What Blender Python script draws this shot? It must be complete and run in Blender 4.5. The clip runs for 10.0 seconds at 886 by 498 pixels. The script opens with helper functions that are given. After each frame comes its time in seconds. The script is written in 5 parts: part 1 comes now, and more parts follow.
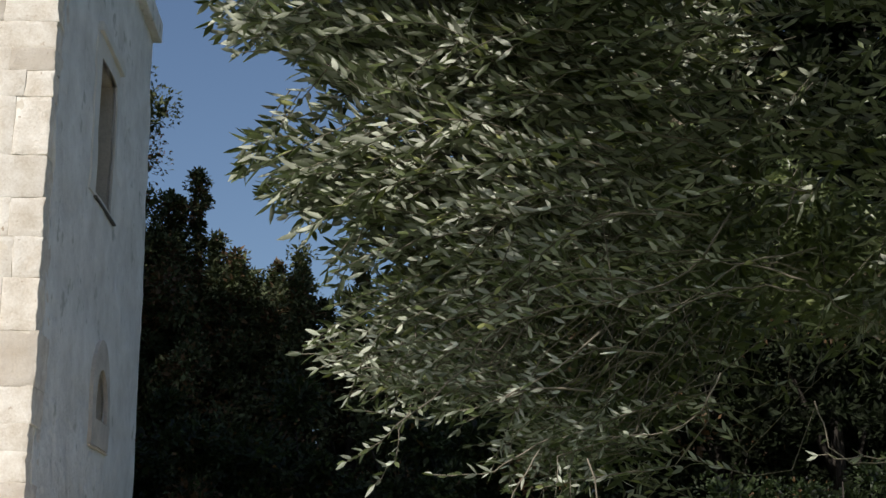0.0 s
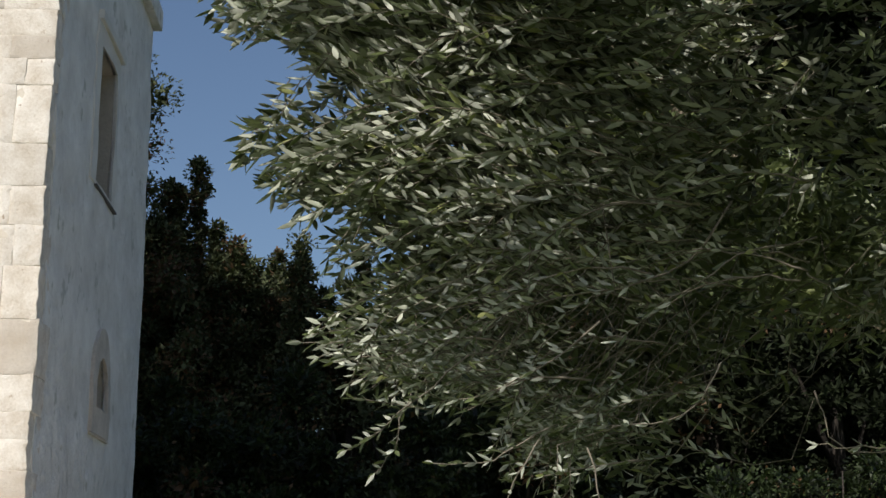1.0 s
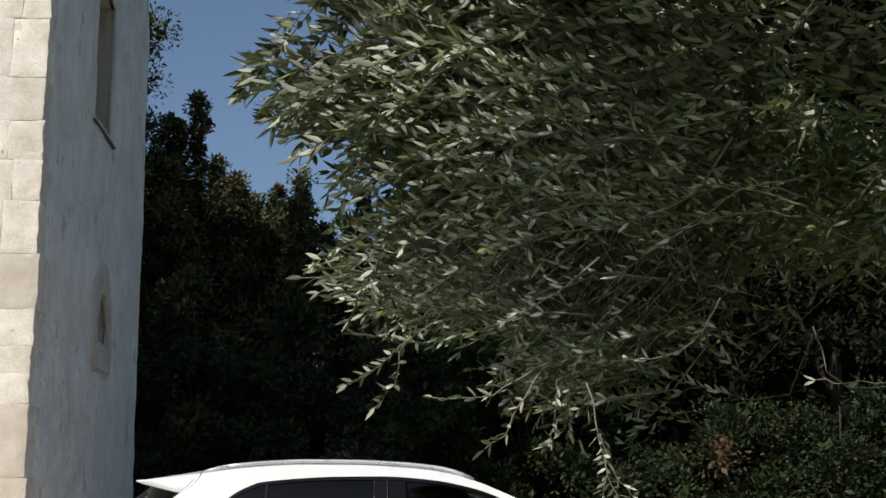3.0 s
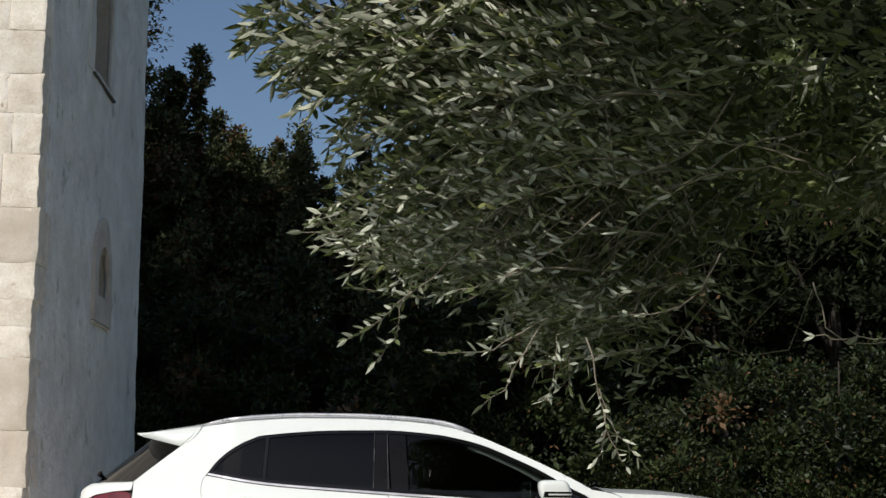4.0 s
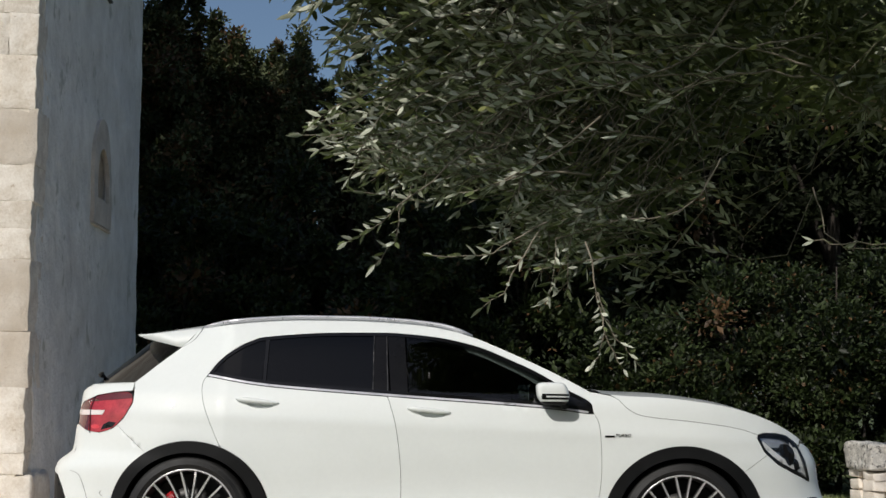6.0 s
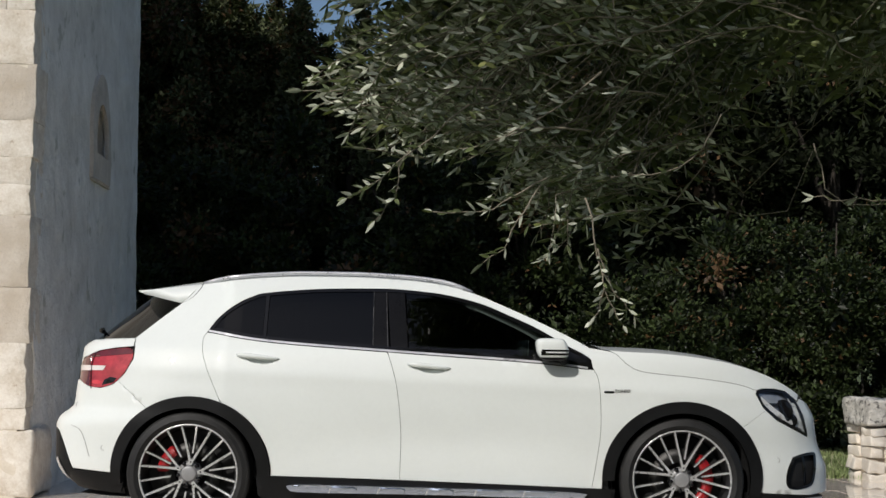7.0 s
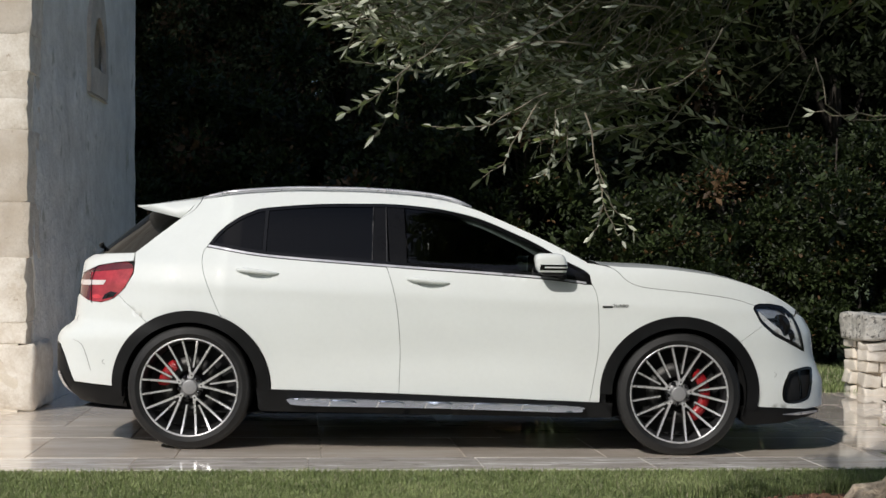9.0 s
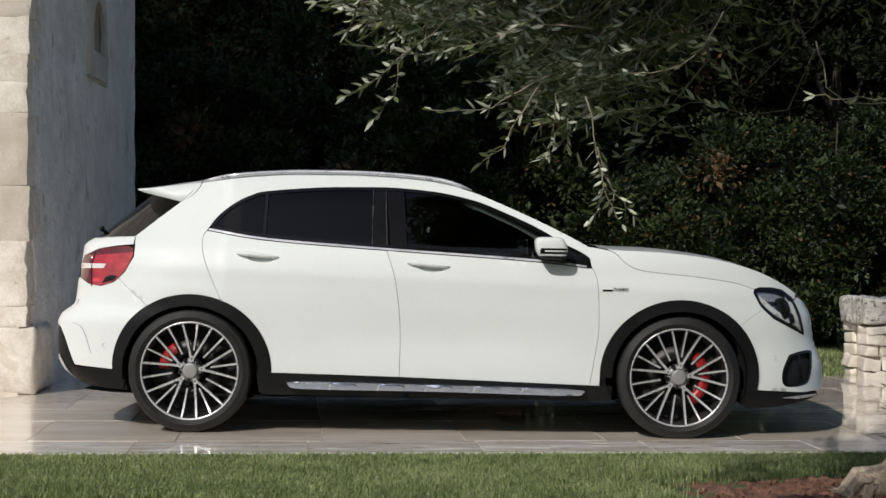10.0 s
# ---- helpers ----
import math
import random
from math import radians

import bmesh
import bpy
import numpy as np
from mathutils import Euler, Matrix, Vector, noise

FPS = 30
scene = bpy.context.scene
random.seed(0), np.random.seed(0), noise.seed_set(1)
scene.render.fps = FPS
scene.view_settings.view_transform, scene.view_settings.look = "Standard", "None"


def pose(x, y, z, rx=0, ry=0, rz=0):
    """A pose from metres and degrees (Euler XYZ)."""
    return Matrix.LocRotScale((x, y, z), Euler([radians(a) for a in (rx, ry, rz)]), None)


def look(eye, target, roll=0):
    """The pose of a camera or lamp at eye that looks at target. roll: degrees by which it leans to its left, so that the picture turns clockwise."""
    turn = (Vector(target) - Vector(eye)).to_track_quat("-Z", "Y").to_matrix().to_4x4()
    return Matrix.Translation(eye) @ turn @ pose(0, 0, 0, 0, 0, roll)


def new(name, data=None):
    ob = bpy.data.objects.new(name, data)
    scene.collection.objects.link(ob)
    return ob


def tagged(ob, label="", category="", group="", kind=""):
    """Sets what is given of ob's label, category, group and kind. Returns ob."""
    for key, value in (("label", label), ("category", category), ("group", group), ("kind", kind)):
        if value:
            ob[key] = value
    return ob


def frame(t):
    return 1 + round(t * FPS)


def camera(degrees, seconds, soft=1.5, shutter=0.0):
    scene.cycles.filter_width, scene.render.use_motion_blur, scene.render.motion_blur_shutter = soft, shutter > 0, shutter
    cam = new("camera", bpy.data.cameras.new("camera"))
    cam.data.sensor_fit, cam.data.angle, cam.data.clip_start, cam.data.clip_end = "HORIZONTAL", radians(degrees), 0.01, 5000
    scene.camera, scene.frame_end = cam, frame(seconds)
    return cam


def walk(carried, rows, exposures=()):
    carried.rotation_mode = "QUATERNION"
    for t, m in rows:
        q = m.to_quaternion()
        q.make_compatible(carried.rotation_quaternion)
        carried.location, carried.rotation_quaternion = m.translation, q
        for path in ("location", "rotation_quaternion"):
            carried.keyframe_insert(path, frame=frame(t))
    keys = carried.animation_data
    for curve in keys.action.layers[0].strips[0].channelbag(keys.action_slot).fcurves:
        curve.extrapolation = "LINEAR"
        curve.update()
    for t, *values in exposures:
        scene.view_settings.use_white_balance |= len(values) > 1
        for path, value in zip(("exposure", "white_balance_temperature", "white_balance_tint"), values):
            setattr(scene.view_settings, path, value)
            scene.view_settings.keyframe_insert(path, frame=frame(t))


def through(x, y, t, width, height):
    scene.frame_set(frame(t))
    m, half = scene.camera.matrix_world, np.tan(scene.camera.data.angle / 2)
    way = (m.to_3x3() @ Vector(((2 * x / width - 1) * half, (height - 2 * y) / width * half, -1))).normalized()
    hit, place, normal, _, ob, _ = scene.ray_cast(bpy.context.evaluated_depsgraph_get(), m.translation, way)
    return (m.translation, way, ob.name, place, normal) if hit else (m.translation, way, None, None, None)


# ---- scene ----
from mathutils.geometry import delaunay_2d_cdt

# ---------- camera: a tripod tilt, from the tower top and the olive down to the car ----------
EYE = (0.0, 0.0, 1.035)
cam = camera(35.0, 10.0)
TURNS = [
    (0.0, 0.118, 14.768, 0.024),
    (0.5, 0.121, 14.619, 0.100),
    (1.0, 0.114, 14.318, 0.115),
    (1.5, 0.112, 13.844, 0.072),
    (2.0, 0.104, 13.282, 0.180),
    (2.5, 0.098, 12.554, 0.161),
    (4.0, 0.082, 9.853, 0.373),
    (4.5, 0.073, 8.946, 0.415),
    (5.0, 0.048, 7.853, 0.471),
    (5.5, 0.053, 6.865, 0.576),
    (7.0, 0.031, 4.129, 0.627),
    (7.5, 0.025, 3.282, 0.667),
    (8.0, 0.007, 2.327, 0.676),
    (8.5, -0.000, 1.478, 0.681),
    (9.0, -0.005, 0.670, 0.684),
    (9.5, -0.001, 0.237, 0.688),
    (10.0, 0.000, 0.000, 0.700)]
walk(cam, [(t, pose(*EYE, 90 + p, -r, y)) for t, y, p, r in TURNS],
     exposures=[(0.0, 0.24), (2.5, 0.17), (4.0, 0.04), (5.0, -0.08), (7.5, -0.15), (10.0, -0.15)])

# ---------- light: afternoon sun behind the camera's shoulder, clear sky ----------
SUN_AZ, SUN_EL = radians(30), radians(38)      # to the left of straight behind, above the horizon
to_sun = Vector((-math.sin(SUN_AZ) * math.cos(SUN_EL), -math.cos(SUN_AZ) * math.cos(SUN_EL), math.sin(SUN_EL)))
world = bpy.data.worlds.new("world")
scene.world = world
world.use_nodes = True
wn = world.node_tree.nodes
sky = wn.new("ShaderNodeTexSky")
sky.sky_type, sky.sun_disc = "NISHITA", False
sky.sun_elevation, sky.sun_rotation = SUN_EL, math.atan2(to_sun.x, to_sun.y)
sky.air_density, sky.dust_density, sky.ozone_density = 1.0, 2.2, 3.0
wn["Background"].inputs["Strength"].default_value = 0.085
world.node_tree.links.new(sky.outputs[0], wn["Background"].inputs["Color"])
sun_data = bpy.data.lights.new("sun", "SUN")
sun_data.energy, sun_data.angle, sun_data.color = 3.1, radians(0.5), (1.0, 0.955, 0.89)
sun = new("sun", sun_data)
sun.matrix_world = look(to_sun * 50, (0, 0, 0))


# ---------- materials ----------
def node(nt, kind, **values):
    n = nt.nodes.new(kind)
    for key, value in values.items():
        if key in n.inputs:
            n.inputs[key].default_value = value
    return n


def rgb(c):
    return (*c, 1.0)


def surface(name, c1, c2, scale=3.0, rough=(0.5, 0.7), bump=0.2, fine=60.0, depth=0.01, metal=0.0, coat=0.0, vary=0.0,
            spots=None, stretch=(1, 1, 1), island=0.0, ior=1.5, through=None, odd=None):
    """A two-scale procedural surface: broad blotches from c1 to c2, fine grain, bump, and optional dark spots."""
    m = bpy.data.materials.new(name)
    m.use_nodes = True
    nt = m.node_tree
    bsdf = nt.nodes["Principled BSDF"]
    link = nt.links.new
    tc = node(nt, "ShaderNodeTexCoord")
    mp = node(nt, "ShaderNodeMapping")
    mp.inputs["Scale"].default_value = stretch
    info = node(nt, "ShaderNodeObjectInfo")
    off = nt.nodes.new("ShaderNodeVectorMath")
    off.operation = "SCALE"
    off.inputs[0].default_value = (37.0, 61.0, 23.0)
    link(info.outputs["Random"], off.inputs["Scale"])
    link(off.outputs[0], mp.inputs["Location"])
    link(tc.outputs["Object"], mp.inputs["Vector"])
    broad = node(nt, "ShaderNodeTexNoise", Scale=scale, Detail=5.0, Roughness=0.6)
    grain = node(nt, "ShaderNodeTexNoise", Scale=fine, Detail=4.0, Roughness=0.65)
    for t in (broad, grain):
        link(mp.outputs[0], t.inputs["Vector"])
    blend = nt.nodes.new("ShaderNodeMath")
    blend.operation = "MULTIPLY_ADD"
    link(grain.outputs[0], blend.inputs[0])
    blend.inputs[1].default_value = 0.5
    link(broad.outputs[0], blend.inputs[2])
    ramp = nt.nodes.new("ShaderNodeMapRange")
    ramp.inputs["From Min"].default_value, ramp.inputs["From Max"].default_value = 0.5, 1.0
    link(blend.outputs[0], ramp.inputs["Value"])
    mix = nt.nodes.new("ShaderNodeMix")
    mix.data_type = "RGBA"
    mix.inputs[6].default_value, mix.inputs[7].default_value = rgb(c1), rgb(c2)
    link(ramp.outputs[0], mix.inputs[0])
    colour = mix.outputs[2]
    if spots:
        sc, size, dark = spots
        sp = node(nt, "ShaderNodeTexNoise", Scale=sc, Detail=3.0, Roughness=0.7)
        link(mp.outputs[0], sp.inputs["Vector"])
        sr = nt.nodes.new("ShaderNodeMapRange")
        sr.inputs["From Min"].default_value, sr.inputs["From Max"].default_value = size, size + 0.08
        link(sp.outputs[0], sr.inputs["Value"])
        sm = nt.nodes.new("ShaderNodeMix")
        sm.data_type = "RGBA"
        sm.inputs[7].default_value = rgb(dark)
        link(sr.outputs[0], sm.inputs[0])
        link(colour, sm.inputs[6])
        colour = sm.outputs[2]
    if vary or island:
        hsv = nt.nodes.new("ShaderNodeHueSaturation")
        mr = nt.nodes.new("ShaderNodeMapRange")
        amount = vary or island
        mr.inputs["To Min"].default_value, mr.inputs["To Max"].default_value = 1 - amount, 1 + amount
        if vary:
            link(info.outputs["Random"], mr.inputs["Value"])
        else:
            geo = nt.nodes.new("ShaderNodeNewGeometry")
            link(geo.outputs["Random Per Island"], mr.inputs["Value"])
        link(mr.outputs[0], hsv.inputs["Value"])
        link(colour, hsv.inputs["Color"])
        colour = hsv.outputs[0]
        if odd:                                     # a few leaves of another colour
            share, tone = odd
            few = nt.nodes.new("ShaderNodeMath")
            few.operation = "GREATER_THAN"
            few.inputs[1].default_value = 1 - share
            wrap = nt.nodes.new("ShaderNodeMath")
            wrap.operation = "FRACT"
            many = nt.nodes.new("ShaderNodeMath")
            many.operation = "MULTIPLY"
            many.inputs[1].default_value = 17.0
            link(info.outputs["Random"] if vary else geo.outputs["Random Per Island"], many.inputs[0])
            link(many.outputs[0], wrap.inputs[0])
            link(wrap.outputs[0], few.inputs[0])
            om = nt.nodes.new("ShaderNodeMix")
            om.data_type = "RGBA"
            om.inputs[7].default_value = rgb(tone)
            if vary:                                # on whole blocks the blotches still show
                part_of = nt.nodes.new("ShaderNodeMath")
                part_of.operation = "MULTIPLY"
                link(few.outputs[0], part_of.inputs[0])
                link(grain.outputs[0], part_of.inputs[1])
                link(part_of.outputs[0], om.inputs[0])
            else:
                link(few.outputs[0], om.inputs[0])
            link(colour, om.inputs[6])
            colour = om.outputs[2]
    link(colour, bsdf.inputs["Base Color"])
    rr = nt.nodes.new("ShaderNodeMapRange")
    rr.inputs["From Min"].default_value, rr.inputs["From Max"].default_value = 0.3, 0.7
    rr.inputs["To Min"].default_value, rr.inputs["To Max"].default_value = rough
    link(broad.outputs[0], rr.inputs["Value"])
    link(rr.outputs[0], bsdf.inputs["Roughness"])
    bsdf.inputs["Metallic"].default_value = metal
    bsdf.inputs["Coat Weight"].default_value = coat
    bsdf.inputs["Coat Roughness"].default_value = 0.03
    bsdf.inputs["IOR"].default_value = ior
    if bump:
        bp = node(nt, "ShaderNodeBump", Strength=bump, Distance=depth)
        link(blend.outputs[0], bp.inputs["Height"])
        link(bp.outputs[0], bsdf.inputs["Normal"])
    if through:
        tr = node(nt, "ShaderNodeBsdfTranslucent")
        tr.inputs["Color"].default_value = rgb(through)
        ad = nt.nodes.new("ShaderNodeMixShader")
        ad.inputs[0].default_value = 0.25
        out = nt.nodes["Material Output"]
        link(bsdf.outputs[0], ad.inputs[1])
        link(tr.outputs[0], ad.inputs[2])
        link(ad.outputs[0], out.inputs["Surface"])
    return m


def tinted_glass(name, tint, rough=0.0):
    """Dark pane: lets a tinted part of the light through and mirrors by its angle."""
    m = bpy.data.materials.new(name)
    m.use_nodes = True
    nt = m.node_tree
    nt.nodes.remove(nt.nodes["Principled BSDF"])
    tp = node(nt, "ShaderNodeBsdfTransparent")
    tp.inputs["Color"].default_value = rgb(tint)
    gl = node(nt, "ShaderNodeBsdfGlossy", Roughness=rough)
    fr = node(nt, "ShaderNodeFresnel", IOR=1.5)
    mx = nt.nodes.new("ShaderNodeMixShader")
    nt.links.new(fr.outputs[0], mx.inputs[0])
    nt.links.new(tp.outputs[0], mx.inputs[1])
    nt.links.new(gl.outputs[0], mx.inputs[2])
    nt.links.new(mx.outputs[0], nt.nodes["Material Output"].inputs["Surface"])
    return m


LIMESTONE = surface("limestone_block", (0.55, 0.475, 0.38), (0.86, 0.82, 0.75), 5.5, (0.8, 0.95), 0.6, 55, 0.02, vary=0.07,
                    spots=(17, 0.655, (0.42, 0.33, 0.24)), odd=(0.16, (0.40, 0.335, 0.265)))
SILL_SHADOW = surface("sill_shadow_line", (0.07, 0.065, 0.06), (0.13, 0.12, 0.11), 6, (0.7, 0.9), 0.3, 50, 0.01)
MORTAR = surface("lime_mortar", (0.60, 0.53, 0.43), (0.78, 0.72, 0.62), 6, (0.85, 1.0), 0.6, 60, 0.01)
QUOIN_SIDE = surface("weathered_limestone", (0.62, 0.52, 0.41), (0.92, 0.84, 0.73), 9, (0.8, 0.95), 0.6, 50, 0.02, vary=0.12)
PLASTER = surface("lime_plaster", (0.70, 0.655, 0.59), (0.97, 0.93, 0.87), 2.4, (0.8, 0.95), 1.0, 9, 0.07, stretch=(1, 1, 0.9),
                  spots=(3.2, 0.60, (0.58, 0.55, 0.47)))
TRIM_STONE = surface("window_stone", (0.66, 0.62, 0.55), (0.82, 0.775, 0.70), 4, (0.8, 0.95), 0.3, 60, 0.01)
# bare brown stone, toned darker to deepen the shade in the recesses
BARE_STONE = surface("bare_brown_stone", (0.46, 0.395, 0.31), (0.64, 0.565, 0.46), 5, (0.8, 0.95), 0.5, 40, 0.02)
NICHE_STONE = surface("niche_stone", (0.50, 0.435, 0.36), (0.72, 0.645, 0.56), 5, (0.8, 0.95), 0.5, 40, 0.02)
DRY_STONE = surface("dry_stone", (0.68, 0.60, 0.49), (0.88, 0.83, 0.75), 6, (0.75, 0.95), 0.6, 50, 0.02, vary=0.14,
                    spots=(14, 0.68, (0.45, 0.33, 0.22)))
CAP_STONE = surface("lichened_stone", (0.44, 0.42, 0.38), (0.80, 0.765, 0.69), 12, (0.8, 0.95), 1.0, 34, 0.04,
                    spots=(21, 0.545, (0.11, 0.105, 0.095)))
PAVING = surface("polished_paving", (0.66, 0.555, 0.455), (0.97, 0.89, 0.79), 2.4, (0.015, 0.14), 0.05, 26, 0.004, vary=0.10, ior=1.5, coat=0.5,
                 stretch=(0.35, 1.6, 1))
# pale kerb stone; near-white tones put the sky's bright reflection into its colour
KERB = surface("wet_kerb_stone", (0.66, 0.58, 0.50), (0.98, 0.95, 0.91), 5.0, (0.03, 0.30), 0.06, 40, 0.004, vary=0.06, coat=0.6, stretch=(0.5, 2.2, 1),
               spots=(9, 0.61, (0.42, 0.34, 0.27)))
GROUT = surface("paving_joint", (0.27, 0.235, 0.20), (0.38, 0.34, 0.295), 8, (0.7, 0.9), 0.3, 80)
SOIL = surface("red_soil", (0.095, 0.044, 0.027), (0.29, 0.148, 0.094), 14, (0.85, 1.0), 0.9, 40, 0.03)
TURF = surface("turf_soil", (0.06, 0.08, 0.025), (0.10, 0.125, 0.045), 2, (0.9, 1.0), 0.6, 60, 0.02)
GRASS = surface("grass_blade", (0.095, 0.145, 0.042), (0.35, 0.40, 0.18), 2.6, (0.4, 0.6), 0, 9, island=0.85, through=(0.26, 0.34, 0.10), odd=(0.07, (0.50, 0.46, 0.30)))
BARK = surface("olive_bark", (0.20, 0.15, 0.10), (0.68, 0.57, 0.44), 9, (0.85, 1.0), 1.0, 34, 0.06, stretch=(1, 1, 0.35))
TWIG = surface("olive_twig", (0.12, 0.10, 0.075), (0.31, 0.27, 0.205), 9, (0.7, 0.9), 0.3, 80)
OLIVE_TOP = surface("olive_leaf_upper", (0.058, 0.078, 0.029), (0.175, 0.205, 0.088), 2.5, (0.30, 0.45), 0, 15, island=0.6, through=(0.20, 0.27, 0.085), odd=(0.05, (0.22, 0.25, 0.08)))
OLIVE_UNDER = surface("olive_leaf_under", (0.40, 0.43, 0.30), (0.76, 0.77, 0.66), 2.5, (0.5, 0.7), 0, 15, island=0.42, through=(0.20, 0.26, 0.085), odd=(0.05, (0.44, 0.46, 0.18)))
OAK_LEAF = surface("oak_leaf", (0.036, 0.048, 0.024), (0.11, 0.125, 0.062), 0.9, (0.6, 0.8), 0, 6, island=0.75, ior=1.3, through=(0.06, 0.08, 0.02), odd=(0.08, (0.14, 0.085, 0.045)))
# near-black blotches put the dark gaps between clumps into the leaf colour
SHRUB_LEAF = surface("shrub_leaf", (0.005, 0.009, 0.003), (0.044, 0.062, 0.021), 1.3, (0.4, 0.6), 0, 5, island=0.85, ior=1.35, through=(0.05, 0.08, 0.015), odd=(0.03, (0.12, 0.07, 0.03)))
# oak leaf toned down: the right-hand wood's shade is put into its colour
SHADE_TONED_LEAF = surface("shade_toned_leaf", (0.008, 0.012, 0.006), (0.024, 0.030, 0.014), 0.8, (0.6, 0.8), 0, 5, island=0.8, ior=1.2, through=(0.02, 0.03, 0.01))
RUST_LEAF = surface("rusty_leaf", (0.06, 0.036, 0.016), (0.15, 0.082, 0.034), 0.8, (0.5, 0.7), 0, 5, island=0.5, through=(0.12, 0.06, 0.02))
TRUNK = surface("oak_bark", (0.022, 0.018, 0.014), (0.055, 0.045, 0.036), 5, (0.9, 1.0), 0.8, 30, 0.03)
PAINT = surface("white_paint", (0.725, 0.757, 0.743), (0.77, 0.805, 0.79), 1.5, (0.50, 0.56), 0, 40, coat=0.7)
CLADDING = surface("black_plastic", (0.005, 0.0053, 0.0056), (0.010, 0.0104, 0.0112), 8, (0.5, 0.65), 0.12, 400, 0.001, ior=1.27)
GLOSS_BLACK = surface("gloss_black_trim", (0.005, 0.005, 0.006), (0.008, 0.008, 0.009), 4, (0.09, 0.13), 0, 50, ior=1.45)
PILLAR = surface("black_pillar_film", (0.005, 0.005, 0.006), (0.008, 0.008, 0.009), 4, (0.16, 0.20), 0, 50, ior=1.3)
DARK_INSIDE = surface("dark_inner_shell", (0.004, 0.004, 0.0045), (0.008, 0.008, 0.0085), 6, (0.6, 0.8), 0, 60)
SEAT_CLOTH = surface("dark_seat_leather", (0.012, 0.012, 0.013), (0.022, 0.022, 0.024), 8, (0.45, 0.6), 0.1, 120, 0.002)
RUBBER = surface("tyre_rubber", (0.009, 0.009, 0.0095), (0.022, 0.022, 0.022), 10, (0.5, 0.7), 0.3, 120, 0.003, ior=1.4)
ALLOY = surface("machined_alloy", (0.66, 0.66, 0.67), (0.80, 0.80, 0.81), 12, (0.24, 0.34), 0, 150, metal=0.6)
GREY_ALLOY = surface("grey_painted_alloy", (0.055, 0.055, 0.058), (0.09, 0.09, 0.093), 12, (0.3, 0.45), 0, 150, metal=0.6)
HUB_GREY = surface("hub_grey_paint", (0.24, 0.24, 0.245), (0.34, 0.34, 0.345), 12, (0.35, 0.5), 0, 150, metal=0.3)
DISC_STEEL = surface("brake_disc_steel", (0.05, 0.05, 0.05), (0.10, 0.098, 0.095), 14, (0.45, 0.6), 0, 150, metal=1.0)
RED_PAINT = surface("red_caliper_paint", (0.26, 0.008, 0.012), (0.40, 0.014, 0.018), 9, (0.25, 0.4), 0, 90, coat=0.5)
SATIN_SILVER = surface("satin_silver_trim", (0.52, 0.52, 0.55), (0.62, 0.62, 0.65), 10, (0.25, 0.38), 0, 120, metal=0.6)
BRUSHED = surface("brushed_metal", (0.42, 0.46, 0.55), (0.60, 0.65, 0.74), 10, (0.22, 0.36), 0, 160, metal=1.0, stretch=(0.1, 1, 1))
LAMP_RED = surface("red_lamp_lens", (0.26, 0.010, 0.018), (0.56, 0.045, 0.055), 14, (0.06, 0.12), 0, 60, coat=1.0)
LAMP_SMOKE = surface("dark_red_lamp_lens", (0.07, 0.006, 0.009), (0.15, 0.014, 0.018), 9, (0.08, 0.15), 0, 60, coat=1.0)
LAMP_BRIGHT = surface("bright_red_lens", (0.62, 0.03, 0.04), (0.75, 0.07, 0.08), 14, (0.1, 0.2), 0, 60, coat=1.0)
LAMP_CLEAR = surface("pale_lamp_lens", (0.70, 0.62, 0.60), (0.85, 0.80, 0.78), 9, (0.1, 0.2), 0, 60, coat=1.0)
LAMP_CHROME = surface("bright_reflector", (0.74, 0.74, 0.74), (0.92, 0.92, 0.91), 20, (0.25, 0.4), 0.2, 80, 0.004, metal=0.35)
LAMP_DARK = surface("headlamp_bowl", (0.30, 0.305, 0.32), (0.68, 0.685, 0.70), 9, (0.12, 0.22), 0.0, 60, 0.01, metal=0.6)
PRIVACY = tinted_glass("privacy_glass", (0.014, 0.016, 0.02))
WINDOW = tinted_glass("tinted_window", (0.13, 0.155, 0.15))
CLEAR = tinted_glass("clear_lens", (0.96, 0.96, 0.97))


# ---------- building helpers ----------
def part(name, data, material, parent, label="", smooth=True, kind=""):
    """Links a bmesh (or mesh) as one mesh object under a thing or a part."""
    if isinstance(data, bmesh.types.BMesh):
        me = bpy.data.meshes.new(name)
        data.to_mesh(me)
        data.free()
        me.materials.append(material)
        if smooth:
            me.polygons.foreach_set("use_smooth", [True] * len(me.polygons))
    else:
        me = data
    ob = new(name, me)
    ob.parent = parent
    return tagged(ob, label, kind=kind)


def thing(name, m, label, category, group="", kind=""):
    ob = new(name)
    ob.empty_display_size = 0.2
    ob.matrix_world = m
    return tagged(ob, label, category, group, kind)


def box(x0, x1, y0, y1, z0, z1, bevel=0.0, segments=2):
    bm = bmesh.new()
    bmesh.ops.create_cube(bm, size=1, matrix=Matrix.LocRotScale(((x0 + x1) / 2, (y0 + y1) / 2, (z0 + z1) / 2), None, (x1 - x0, y1 - y0, z1 - z0)))
    if bevel:
        bmesh.ops.bevel(bm, geom=bm.edges[:], offset=bevel, segments=segments, affect="EDGES", profile=0.5)
    return bm


